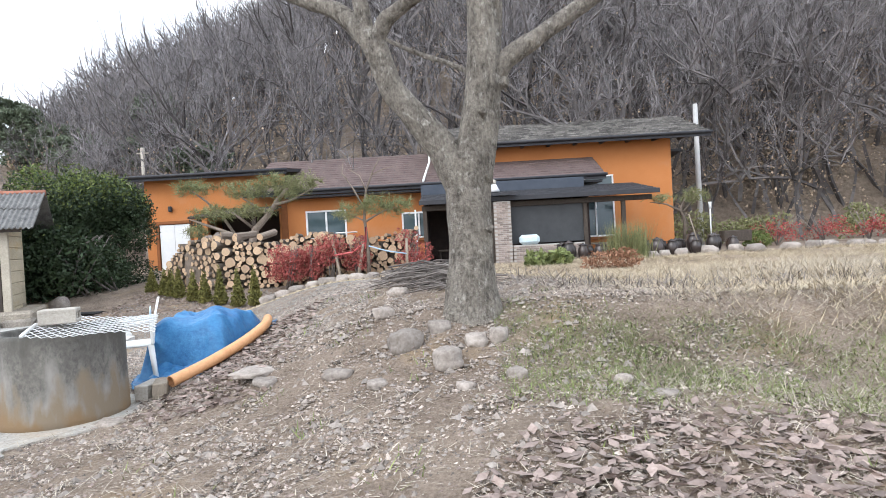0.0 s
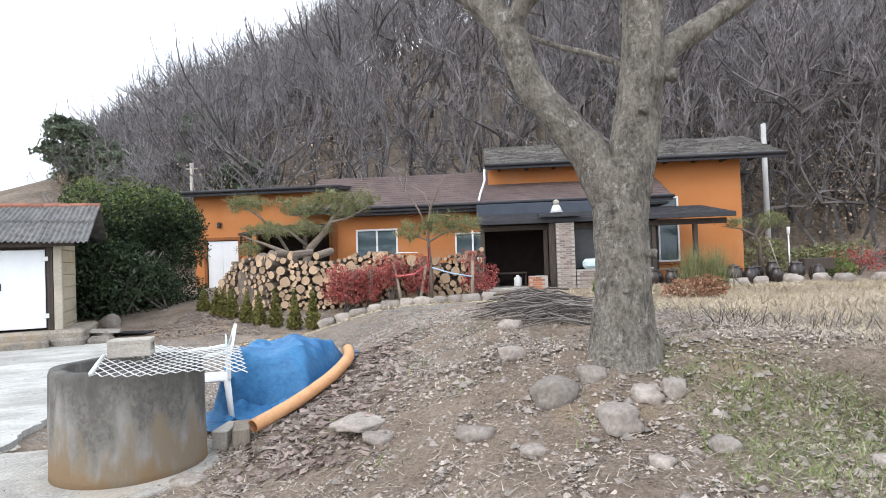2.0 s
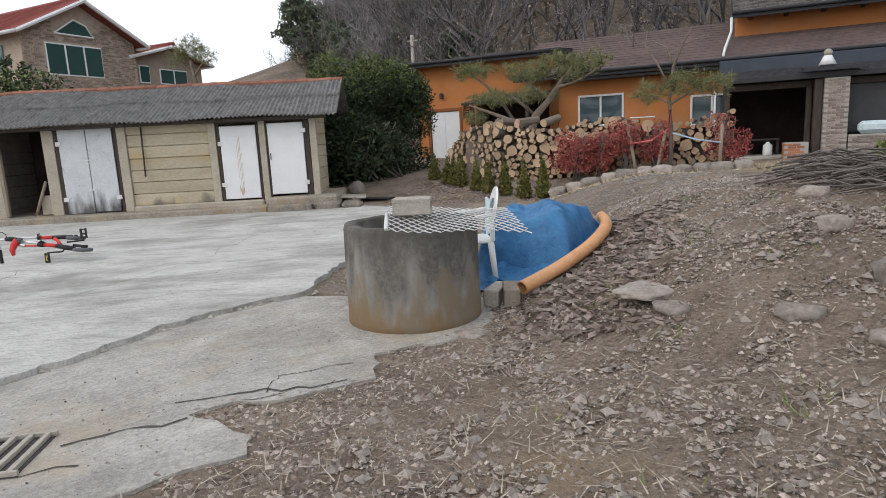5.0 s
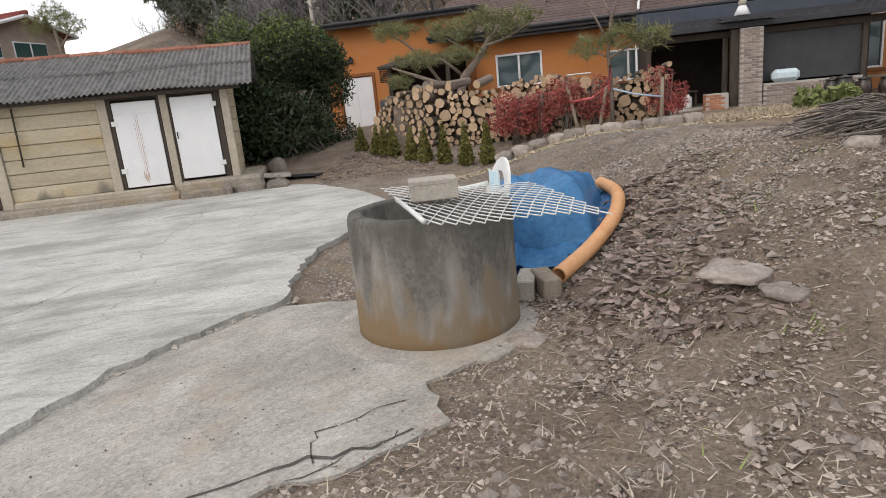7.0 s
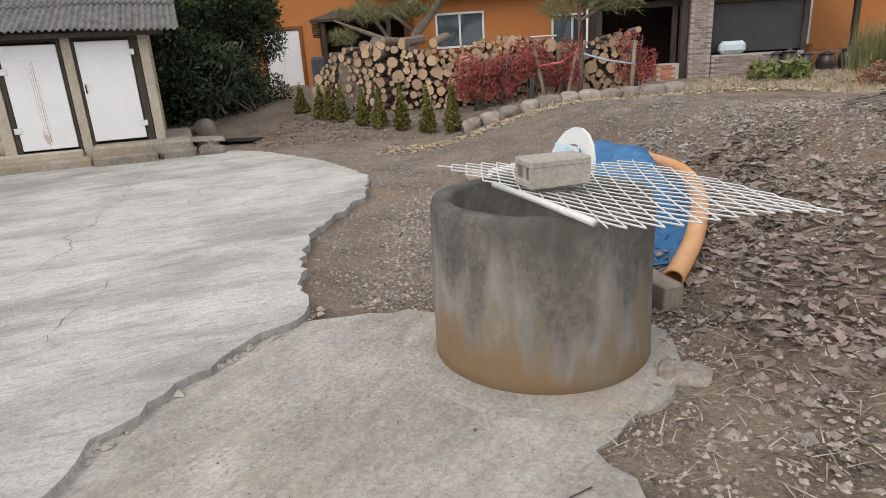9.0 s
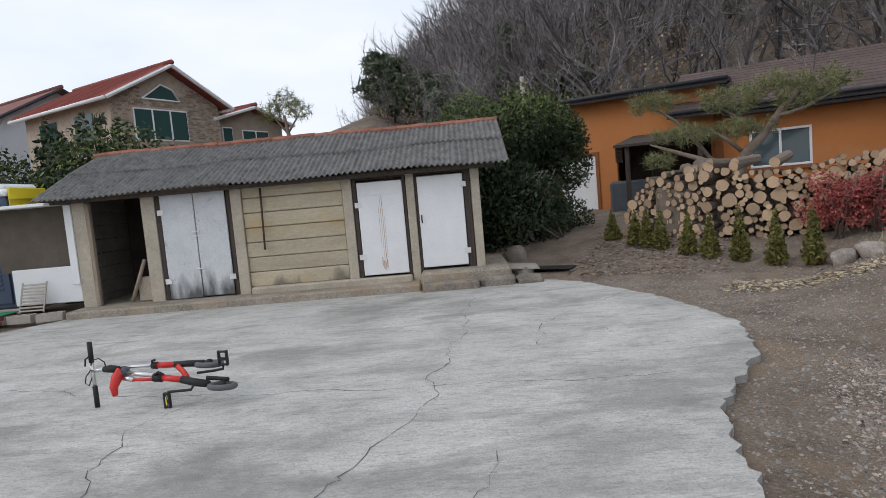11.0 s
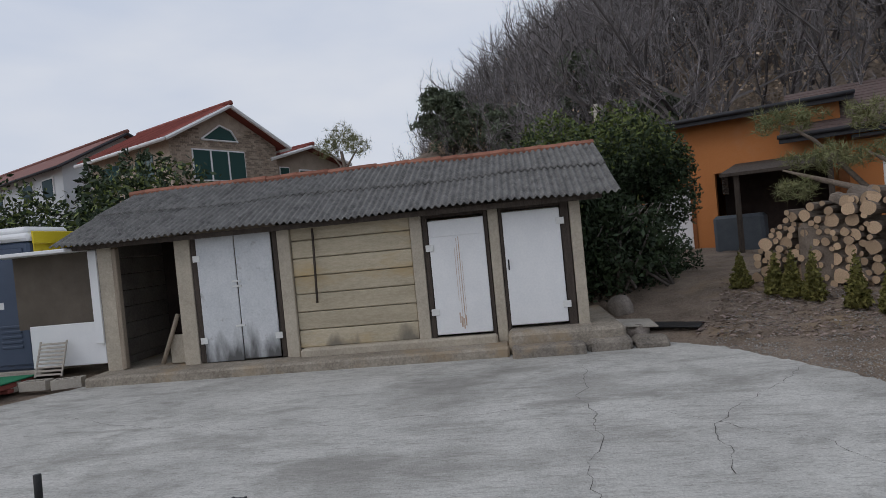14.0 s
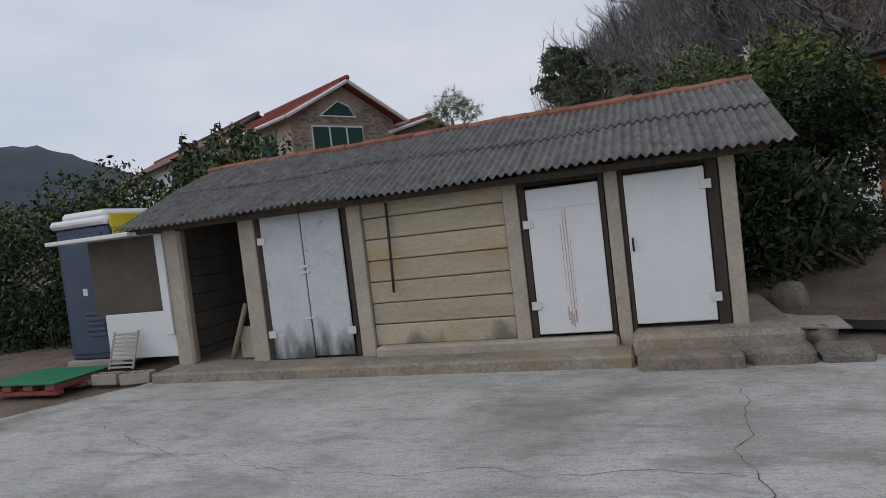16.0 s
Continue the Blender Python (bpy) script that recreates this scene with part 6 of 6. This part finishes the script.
cov = boxpart("tarp_cover", (-9.7, -8.5, 23.3, 24.3, .55, 1.75), M_CLOTH, None, "", .08); tagged(cov, "stack covered with a grey tarpaulin against the wall", "cover")
car = thing("carport", "dark timber lean-to against the orange wall", "shelter")
pitched("roof", -9.3, -6.8, 22.3, 2.78, 25.4, 3.2, .08, M_WOODD, car)
for x in (-8.95, -7.0): boxpart("post", (x - .06, x + .06, 22.4, 22.52, .5, 2.72), M_WOODD, car)
bm = bmesh.new()
for i in range(8):
    tube(bm, [(-9.25, 22.36 + i * .12, 2.74), (-9.25, 22.36 + i * .12, 2.3)], .012, 4); tube(bm, [(-9.25, 22.33, 2.3 + i * .06), (-9.25, 23.25, 2.3 + i * .06)], .012, 4)
part("lattice", bm, M_WOODD, car)

# ---- poles and wires ----
def pole(x, y, H_, r, label):
    p = thing("utility_pole", label, "pole", "utility poles", at=pose(x, y, gz(x, y)))
    tubepart("shaft", [(0, 0, -.2), (0, 0, H_)], [r, r * .75], M_CONCP if x > 0 else M_BLOCK, p, seg=12)
    return p
M_CONCP = mat("pale pole concrete", (.42, .42, .41), (.54, .53, .52), 3, .9, .2)
pole(11.8, 30.0, 6.7, .14, "pale grey concrete utility pole behind the house")
p2 = pole(-14.9, 30.5, 5.9, .13, "grey concrete utility pole beyond the hedge")
boxpart("crossarm", (-.3, .3, -.03, .03, 5.6, 5.66), M_BLOCK, p2)
wire = tubepart("cable", [(-40, 16, 4.2), (-30, 14.5, 3.4), (-20, 14.2, 3.0), (-17.5, 14.2, 2.9)], .02, M_BLACK, seg=5); tagged(wire, "black overhead cable drooping to the shed", "cable")

# ---- neighbouring houses ----
def gable_house(name, label, x0, x1, y0, y1, z0, ze, za, wallm, roofm, tiles=True):
    """A house whose gable faces +x; the ridge runs along x."""
    h = thing(name, label, "house")
    ym = (y0 + y1) / 2
    bm = bmesh.new()
    a = [bm.verts.new(p) for p in ((x1, y0, z0), (x1, y1, z0), (x1, y1, ze), (x1, ym, za), (x1, y0, ze))]
    b = [bm.verts.new((x0, v.co.y, v.co.z)) for v in a]
    bm.faces.new(a); bm.faces.new(b[::-1])
    for i in range(5): bm.faces.new((a[i], b[i], b[(i + 1) % 5], a[(i + 1) % 5]))
    bmesh.ops.recalc_face_normals(bm, faces=bm.faces)
    part("wall", bm, wallm, h)
    for s, ya in ((-1, y0 - .5), (1, y1 + .5)):
        k = (za - ze) / (ym - y0)
        zl = ze - .5 * k
        bm = bmesh.new()
        q = [(x0 - .4, ya, zl), (x1 + .6, ya, zl), (x1 + .6, ym, za), (x0 - .4, ym, za)]
        v = [bm.verts.new((p[0], p[1], p[2] + .22)) for p in q] + [bm.verts.new((p[0], p[1], p[2] + .04)) for p in q]
        for f in ((0, 1, 2, 3), (7, 6, 5, 4), (0, 4, 5, 1), (1, 5, 6, 2), (2, 6, 7, 3), (3, 7, 4, 0)): bm.faces.new([v[g] for g in f])
        bmesh.ops.recalc_face_normals(bm, faces=bm.faces)
        r = part("roof", bm, roofm, h)
        if tiles:
            bm = bmesh.new(); n = int((x1 - x0 + 1) / .32)
            for i in range(n):
                xx = x0 - .3 + i * .32
                tube(bm, [(xx, ya, zl + .23), (xx, ym, za + .23)], .07, 5)
            tagged(part("tiling", bm, roofm, r), kind="stuff")
        bm = bmesh.new(); tube(bm, [(x1 + .62, ya, zl + .1), (x1 + .62, ym, za + .1)], .1, 6); part("bargeboard", bm, M_WHITE if tiles else M_DARK, r)
        tubepart("gutter", [(x0 - .4, ya - .08, zl + .08), (x1 + .6, ya - .08, zl + .08)], .09, M_WHITE if tiles else M_DARK, r)
    tubepart("ridge", [(x0 - .5, ym, za + .25), (x1 + .7, ym, za + .25)], .13, roofm, h)
    return h
def xwindow(parent, x, y0, y1, z0, z1, n=3):
    w = boxpart("window", (x, x + .05, y0, y1, z0, z1), M_WHITE, parent, "white-framed window with green glass", .01)
    for i in range(n):
        a, b = y0 + (y1 - y0) * i / n + .06, y0 + (y1 - y0) * (i + 1) / n - .04
        boxpart("pane", (x + .052, x + .06, a, b, z0 + .07, z1 - .07), M_GLASSG, w, bev=0)
bh = gable_house("brick_house", "two-storey buff brick house with red tiled roof", -40.6, -33, 21.9, 28.0, 0.3, 7.25, 8.85, M_BRICKB, M_TILE)
xwindow(bh, -33, 23.0, 25.95, 5.3, 6.85)
bm = bmesh.new(); v = [bm.verts.new(p) for p in ((-32.94, 23.6, 7.35), (-32.94, 25.5, 7.35), (-32.94, 25.2, 7.8), (-32.94, 24.6, 8.0))]; bm.faces.new(v); part("gable_window", bm, M_GLASSG, bh)
bm = bmesh.new(); tube(bm, [(-32.93, 23.5, 7.3), (-32.93, 25.6, 7.3), (-32.93, 25.25, 7.83), (-32.93, 24.6, 8.06), (-32.93, 23.5, 7.3)], .05, 4); part("gable_window_frame", bm, M_WHITE, bh)
for x in (-35.2, -38.4): boxpart("side_window", (x - .8, x + .8, 21.84, 21.89, 5.4, 6.7), M_GLASSG, bh, bev=.02)
an = gable_house("brick_annex", "lower buff brick wing with red tiled roof", -41, -33.6, 28.1, 33.2, 0.3, 6.6, 7.35, M_BRICKB, M_TILE)
xwindow(an, -33.6, 28.6, 29.3, 5.3, 6.3, 1); xwindow(an, -33.6, 30.0, 32.0, 5.3, 6.2, 2)
# brick courses on the gable wall
V, Fc = [], []
q = 0
for k in range(44):
    z = 3.6 + k * .1
    n = 27
    for i in range(n):
        y = 22.02 + i * .225 + (.11 if k % 2 else 0)
        zmax = 7.2 + (1.55 * (1 - abs(y - 24.95) / 3.05))
        if y > 27.9 or z > zmax or (22.9 < y < 26.05 and 5.2 < z < 6.95) or (23.4 < y < 25.7 and 7.25 < z < 8.1): continue
        b0 = len(V)
        yy0, yy1, zz0, zz1 = y - .105, y + .105, z - .042, z + .042
        V += [(-33.0, yy0, zz0), (-33.0, yy1, zz0), (-33.0, yy1, zz1), (-33.0, yy0, zz1), (-32.98, yy0, zz0), (-32.98, yy1, zz0), (-32.98, yy1, zz1), (-32.98, yy0, zz1)]
        Fc += [(b0 + 4, b0 + 5, b0 + 6, b0 + 7), (b0, b0 + 1, b0 + 5, b0 + 4), (b0 + 2, b0 + 3, b0 + 7, b0 + 6), (b0 + 1, b0 + 2, b0 + 6, b0 + 5), (b0 + 3, b0, b0 + 4, b0 + 7)]
tagged(soup("brick_facing", V, Fc, M_BRICK2, bh), kind="stuff")
wh = gable_house("white_house", "white rendered house with brown-red roof", -68, -47, 23.2, 31.0, 0.3, 8.1, 10.2, mat("grey-white render", (.5, .53, .56), (.6, .62, .64), 1, .9, .2), mat("brown roof", (.17, .07, .06), (.24, .11, .09), 2, .8, .2), False)
for x in (-49, -52, -57): 
    w = boxpart("window", (x - .8, x + .8, 23.12, 23.19, 6.3, 7.6), M_WHITE, wh, bev=.01); boxpart("pane", (x - .7, x + .7, 23.08, 23.118, 6.4, 7.5), M_GLASS, w, bev=0)

# the neighbours stand further back, turned a little to the east
PIVOT = Vector((-7.38, 7.33, 1.83))
FAR = Matrix.Translation(PIVOT + Vector((0, 0, .55))) @ Matrix.Rotation(radians(-2.5), 4, 'Z') @ Matrix.Scale(1.3, 4) @ Matrix.Translation(-PIVOT)
for h in (bh, an, wh):
    h.matrix_world = FAR

# ---- distant mountain ----
V, Fc = [], []
n = 80
for j in range(12):
    for i in range(n + 1):
        a = math.radians(52 + 60 * i / n)
        d = 420 + 30 * j
        top = 98 + 24 * math.sin(i * .16 + 1.9) + 9 * noise.noise(Vector((i * .25, 0, 3))) + 3 * noise.noise(Vector((i * 1.3, 0, 3)))
        V.append((-math.sin(a) * d, math.cos(a) * d, top * math.sin(min(1, j / 9) * math.pi / 2) - 5 + 2.5 * noise.noise(Vector((i * .9, j * .9, 0)))))
for j in range(11):
    for i in range(n):
        a = j * (n + 1) + i
        Fc.append((a + 1, a, a + n + 1, a + n + 2))
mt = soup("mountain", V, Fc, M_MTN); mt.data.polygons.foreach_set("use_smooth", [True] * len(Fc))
tagged(mt, "distant wooded mountain ridge coloured blue for haze", "mountain", kind="structure")

# ---- ground cover ----
def scatter(n, x0, x1, y0, y1, rg, keep=None):
    x, y = rg.uniform(x0, x1, n), rg.uniform(y0, y1, n)
    if keep is not None:
        m = keep(x, y, rg); x, y = x[m], y[m]
    return np.stack([x, y, height(x, y)], 1)
def on_soil(x, y, rg):
    edge = np.interp(y, [-5, 2, 3.6, 4.0, 4.25, 4.42, 4.5, 4.72, 4.82, 5.08, 5.27, 5.45, 5.72, 6.06, 6.5, 6.9, 7.15, 7.3, 9, 10.4, 11.65, 13.3, 14.7], [-5.0, -4.4, -3.95, -3.72, -3.53, -3.66, -4.15, -4.1, -3.8, -3.6, -3.42, -3.48, -3.62, -3.36, -3.12, -3.3, -4.6, -5.25, -5.68, -5.48, -5.7, -6.8, -8.8]) + .14 * np.sin(x * 7 + y * 9) * np.sin(y * 17)
    return x > edge
def pebbles(n, x0, x1, y0, y1, smin, smax, seed, name, label, material, keep=on_soil):
    rg = np.random.default_rng(seed)
    c = scatter(n, x0, x1, y0, y1, rg, keep)
    if keep is not on_soil:
        c[:, 2] = np.maximum(c[:, 2], .06)
    n = len(c)
    base = np.array([(1, 0, 0), (0, 1, 0), (-1, 0, 0), (0, -1, 0), (0, 0, .7), (0, 0, -.5)])
    v = base[None] * (smin * (smax / smin) ** (rg.uniform(size=n) ** 2.2))[:, None, None] * rg.uniform(.55, 1.3, (n, 6, 1)) + rg.normal(size=(n, 6, 3)) * .0015
    a = rg.uniform(0, 6.28, n); ca, sa = np.cos(a)[:, None], np.sin(a)[:, None]
    vx, vy = v[..., 0] * ca - v[..., 1] * sa, v[..., 0] * sa + v[..., 1] * ca
    v = np.stack([vx, vy, v[..., 2]], -1) + c[:, None]
    f = np.array([(0, 1, 4), (1, 2, 4), (2, 3, 4), (3, 0, 4), (1, 0, 5), (2, 1, 5), (3, 2, 5), (0, 3, 5)])
    o = soup(name, v.reshape(-1, 3), (f[None] + 6 * np.arange(n)[:, None, None]).reshape(-1, 3), material)
    return tagged(o, label, "gravel", kind="stuff")
# crumbs lie on the slab edge
pebbles(120000, -5, 2.6, 1.0, 10.5, .005, .026, 61, "mound_gravel", "loose pale and brown gravel on the mound", M_GRAVEL)
pebbles(52000, -8.5, -1, 7.2, 17.5, .007, .026, 62, "path_gravel", "grey gravel on the drive to the house", mat("pale drive gravel", (.19, .172, .152), (.31, .288, .26), 6, .95, .3, 40, rand=.4))
pebbles(3400, -3.2, 1.4, 3.6, 10.5, .014, .055, 63, "mound_cobbles", "scattered cobbles on the mound", M_STONE)
pebbles(5000, -6.6, -5.0, 2, 7.2, .008, .045, 65, "crack_rubble", "broken concrete crumbs along the slab edge", M_BLOCK, lambda x, y, rg: np.abs(x - np.interp(y, [2, 4.5, 5.7, 6.4, 7.1], [-6.33, -5.88, -5.77, -5.55, -5.2])) < .07)
pebbles(1500, -6.0, -3.3, 3, 8, .003, .011, 64, "apron_grit", "grit on the broken concrete", M_GRAVEL, lambda x, y, rg: on_soil(x + 1.9, y, rg))
def litter(n, x0, x1, y0, y1, size, seed, name, label, material, keep=on_soil, up=1.2):
    rg = np.random.default_rng(seed)
    c = scatter(n, x0, x1, y0, y1, rg, keep); c[:, 2] += .012 + rg.uniform(0, .03, len(c))
    d = cards(c, size, rg, 1.5)
    v = d[0].reshape(-1, 4, 3)
    v[..., 2] = c[:, None, 2] + (v[..., 2] - c[:, None, 2]) * .35
    return tagged(soup(name, v.reshape(-1, 3), d[1], material), label, "leaves", kind="stuff")
litter(9000, -6, 1.5, 13.2, 15.2, .06, 76, "straw_path", "tan wood chips strewn on the path to the porch", M_STRAW, lambda x, y, rg: (np.abs(y - 14.3 - .06 * (x + 4)) < .55 * rg.uniform(.3, 1, len(x))))
litter(5200, .0, 3.4, 1.8, 4.8, .085, 71, "leaf_litter", "curled brown fallen leaves on the slope", M_LITTER, lambda x, y, rg: rg.uniform(size=len(x)) < np.clip(1.3 - ((x - 1.6) / 1.7) ** 2 - ((y - 3.2) / 1.5) ** 2, 0, 1))
litter(9000, -4.5, 3, 1.5, 11, .03, 72, "leaf_bits", "broken leaf bits on the mound", M_LITTER)
litter(2600, -3.3, -1.2, 6.0, 9.2, .08, 73, "pipe_leaves", "dark damp fallen leaves beside the pipe", M_LITTER, lambda x, y, rg: np.abs(x + 2.25) < .75 * rg.uniform(.2, 1, len(x)))
litter(2600, -11, -6, 15.2, 18.5, .07, 74, "hedge_leaves", "fallen leaves under the hedge", M_LITTER)
def twigs(n, x0, x1, y0, y1, L, seed, name, label):
    rg = np.random.default_rng(seed)
    c = scatter(n, x0, x1, y0, y1, rg, on_soil); n = len(c)
    a = rg.uniform(0, 6.28, n); l = L * rg.uniform(.3, 1.4, n)
    d = np.stack([np.cos(a) * l, np.sin(a) * l, rg.uniform(-.02, .04, n)], 1); s = np.stack([-np.sin(a), np.cos(a), np.zeros(n)], 1) * .004
    c[:, 2] += .02
    v = np.stack([c - s, c + s, c + d], 1).reshape(-1, 3)
    return tagged(soup(name, v, np.arange(3 * n).reshape(-1, 3), M_STRAWT), label, "twigs", kind="stuff")
M_STRAWT = mat("grey straw", (.30, .25, .19), (.48, .42, .34), 3, .95, 0, 9, rand=.35)
twigs(15000, -4.5, 4, 1.5, 11, .12, 75, "dry_twigs", "dry twigs and straw on the soil")
def grass(n, x0, x1, y0, y1, h, lean, seed, name, label, material, keep, width=.006):
    rg = np.random.default_rng(seed)
    c = scatter(n, x0, x1, y0, y1, rg, keep)
    v, f = blades(c, h, lean, rg, width)
    return tagged(soup(name, v, f, material), label, "grass", kind="stuff")
def clumpy(fn):
    def k(x, y, rg):
        c = np.sin(x * 3.1 + 1.3 * np.sin(y * 2.3)) * np.sin(y * 2.7 + x) * .35 + .5
        return rg.uniform(size=len(x)) < fn(x, y) * np.clip(c * 1.5, 0, 1)
    return k
grass(30000, .6, 5.5, 3.4, 9, .05, 2.2, 88, "matted_straw", "thin matted straw among the grass", M_STRAWT, clumpy(lambda x, y: sst(.8, 2, x)), .0035)
grass(130000, 1.2, 16, 6.0, 21, .11, 1.9, 81, "dry_grass", "bleached dry grass covering the field", M_STRAW, clumpy(lambda x, y: sst(1.5, 4.5, x + (y - 6) * .15)), .005)
grass(70000, .4, 5.5, 3.2, 8.5, .05, 1.7, 82, "green_grass", "patchy green grass on the slope", M_GRASS, clumpy(lambda x, y: np.clip(1.2 - ((y - 5.4 + .28 * (x - 2.5)) / 1.0) ** 2, 0, 1)), .0035)
grass(9000, 1.2, 5, 1.5, 4, .1, .9, 83, "roadside_grass", "green grass among fallen leaves", M_GRASS, clumpy(lambda x, y: sst(1.6, 2.8, x)), .005)
grass(2500, -2.6, 1.5, 4.0, 9, .06, 1, 84, "mound_weeds", "small weeds on the mound", M_GRASS, clumpy(lambda x, y: (np.sin(x * 5) * np.sin(y * 4) > .55) * 1.0), .006)
grass(5000, -4, 1.0, 14.5, 17.5, .12, .8, 85, "bed_grass", "thin grass round the planted bed", M_STRAW, clumpy(lambda x, y: x * 0 + .7), .006)
grass(900, .8, 6, 7.5, 9.5, .22, 1.8, 86, "bramble_stems", "tangled grey weed stems in the field", M_TWIG, None, .006)
grass(9000, 3, 16, 7, 14, .25, 1.6, 87, "tall_dry_weeds", "tall grey-brown dry weeds in the field", M_STRAWT, clumpy(lambda x, y: sst(3, 6, x)), .006)
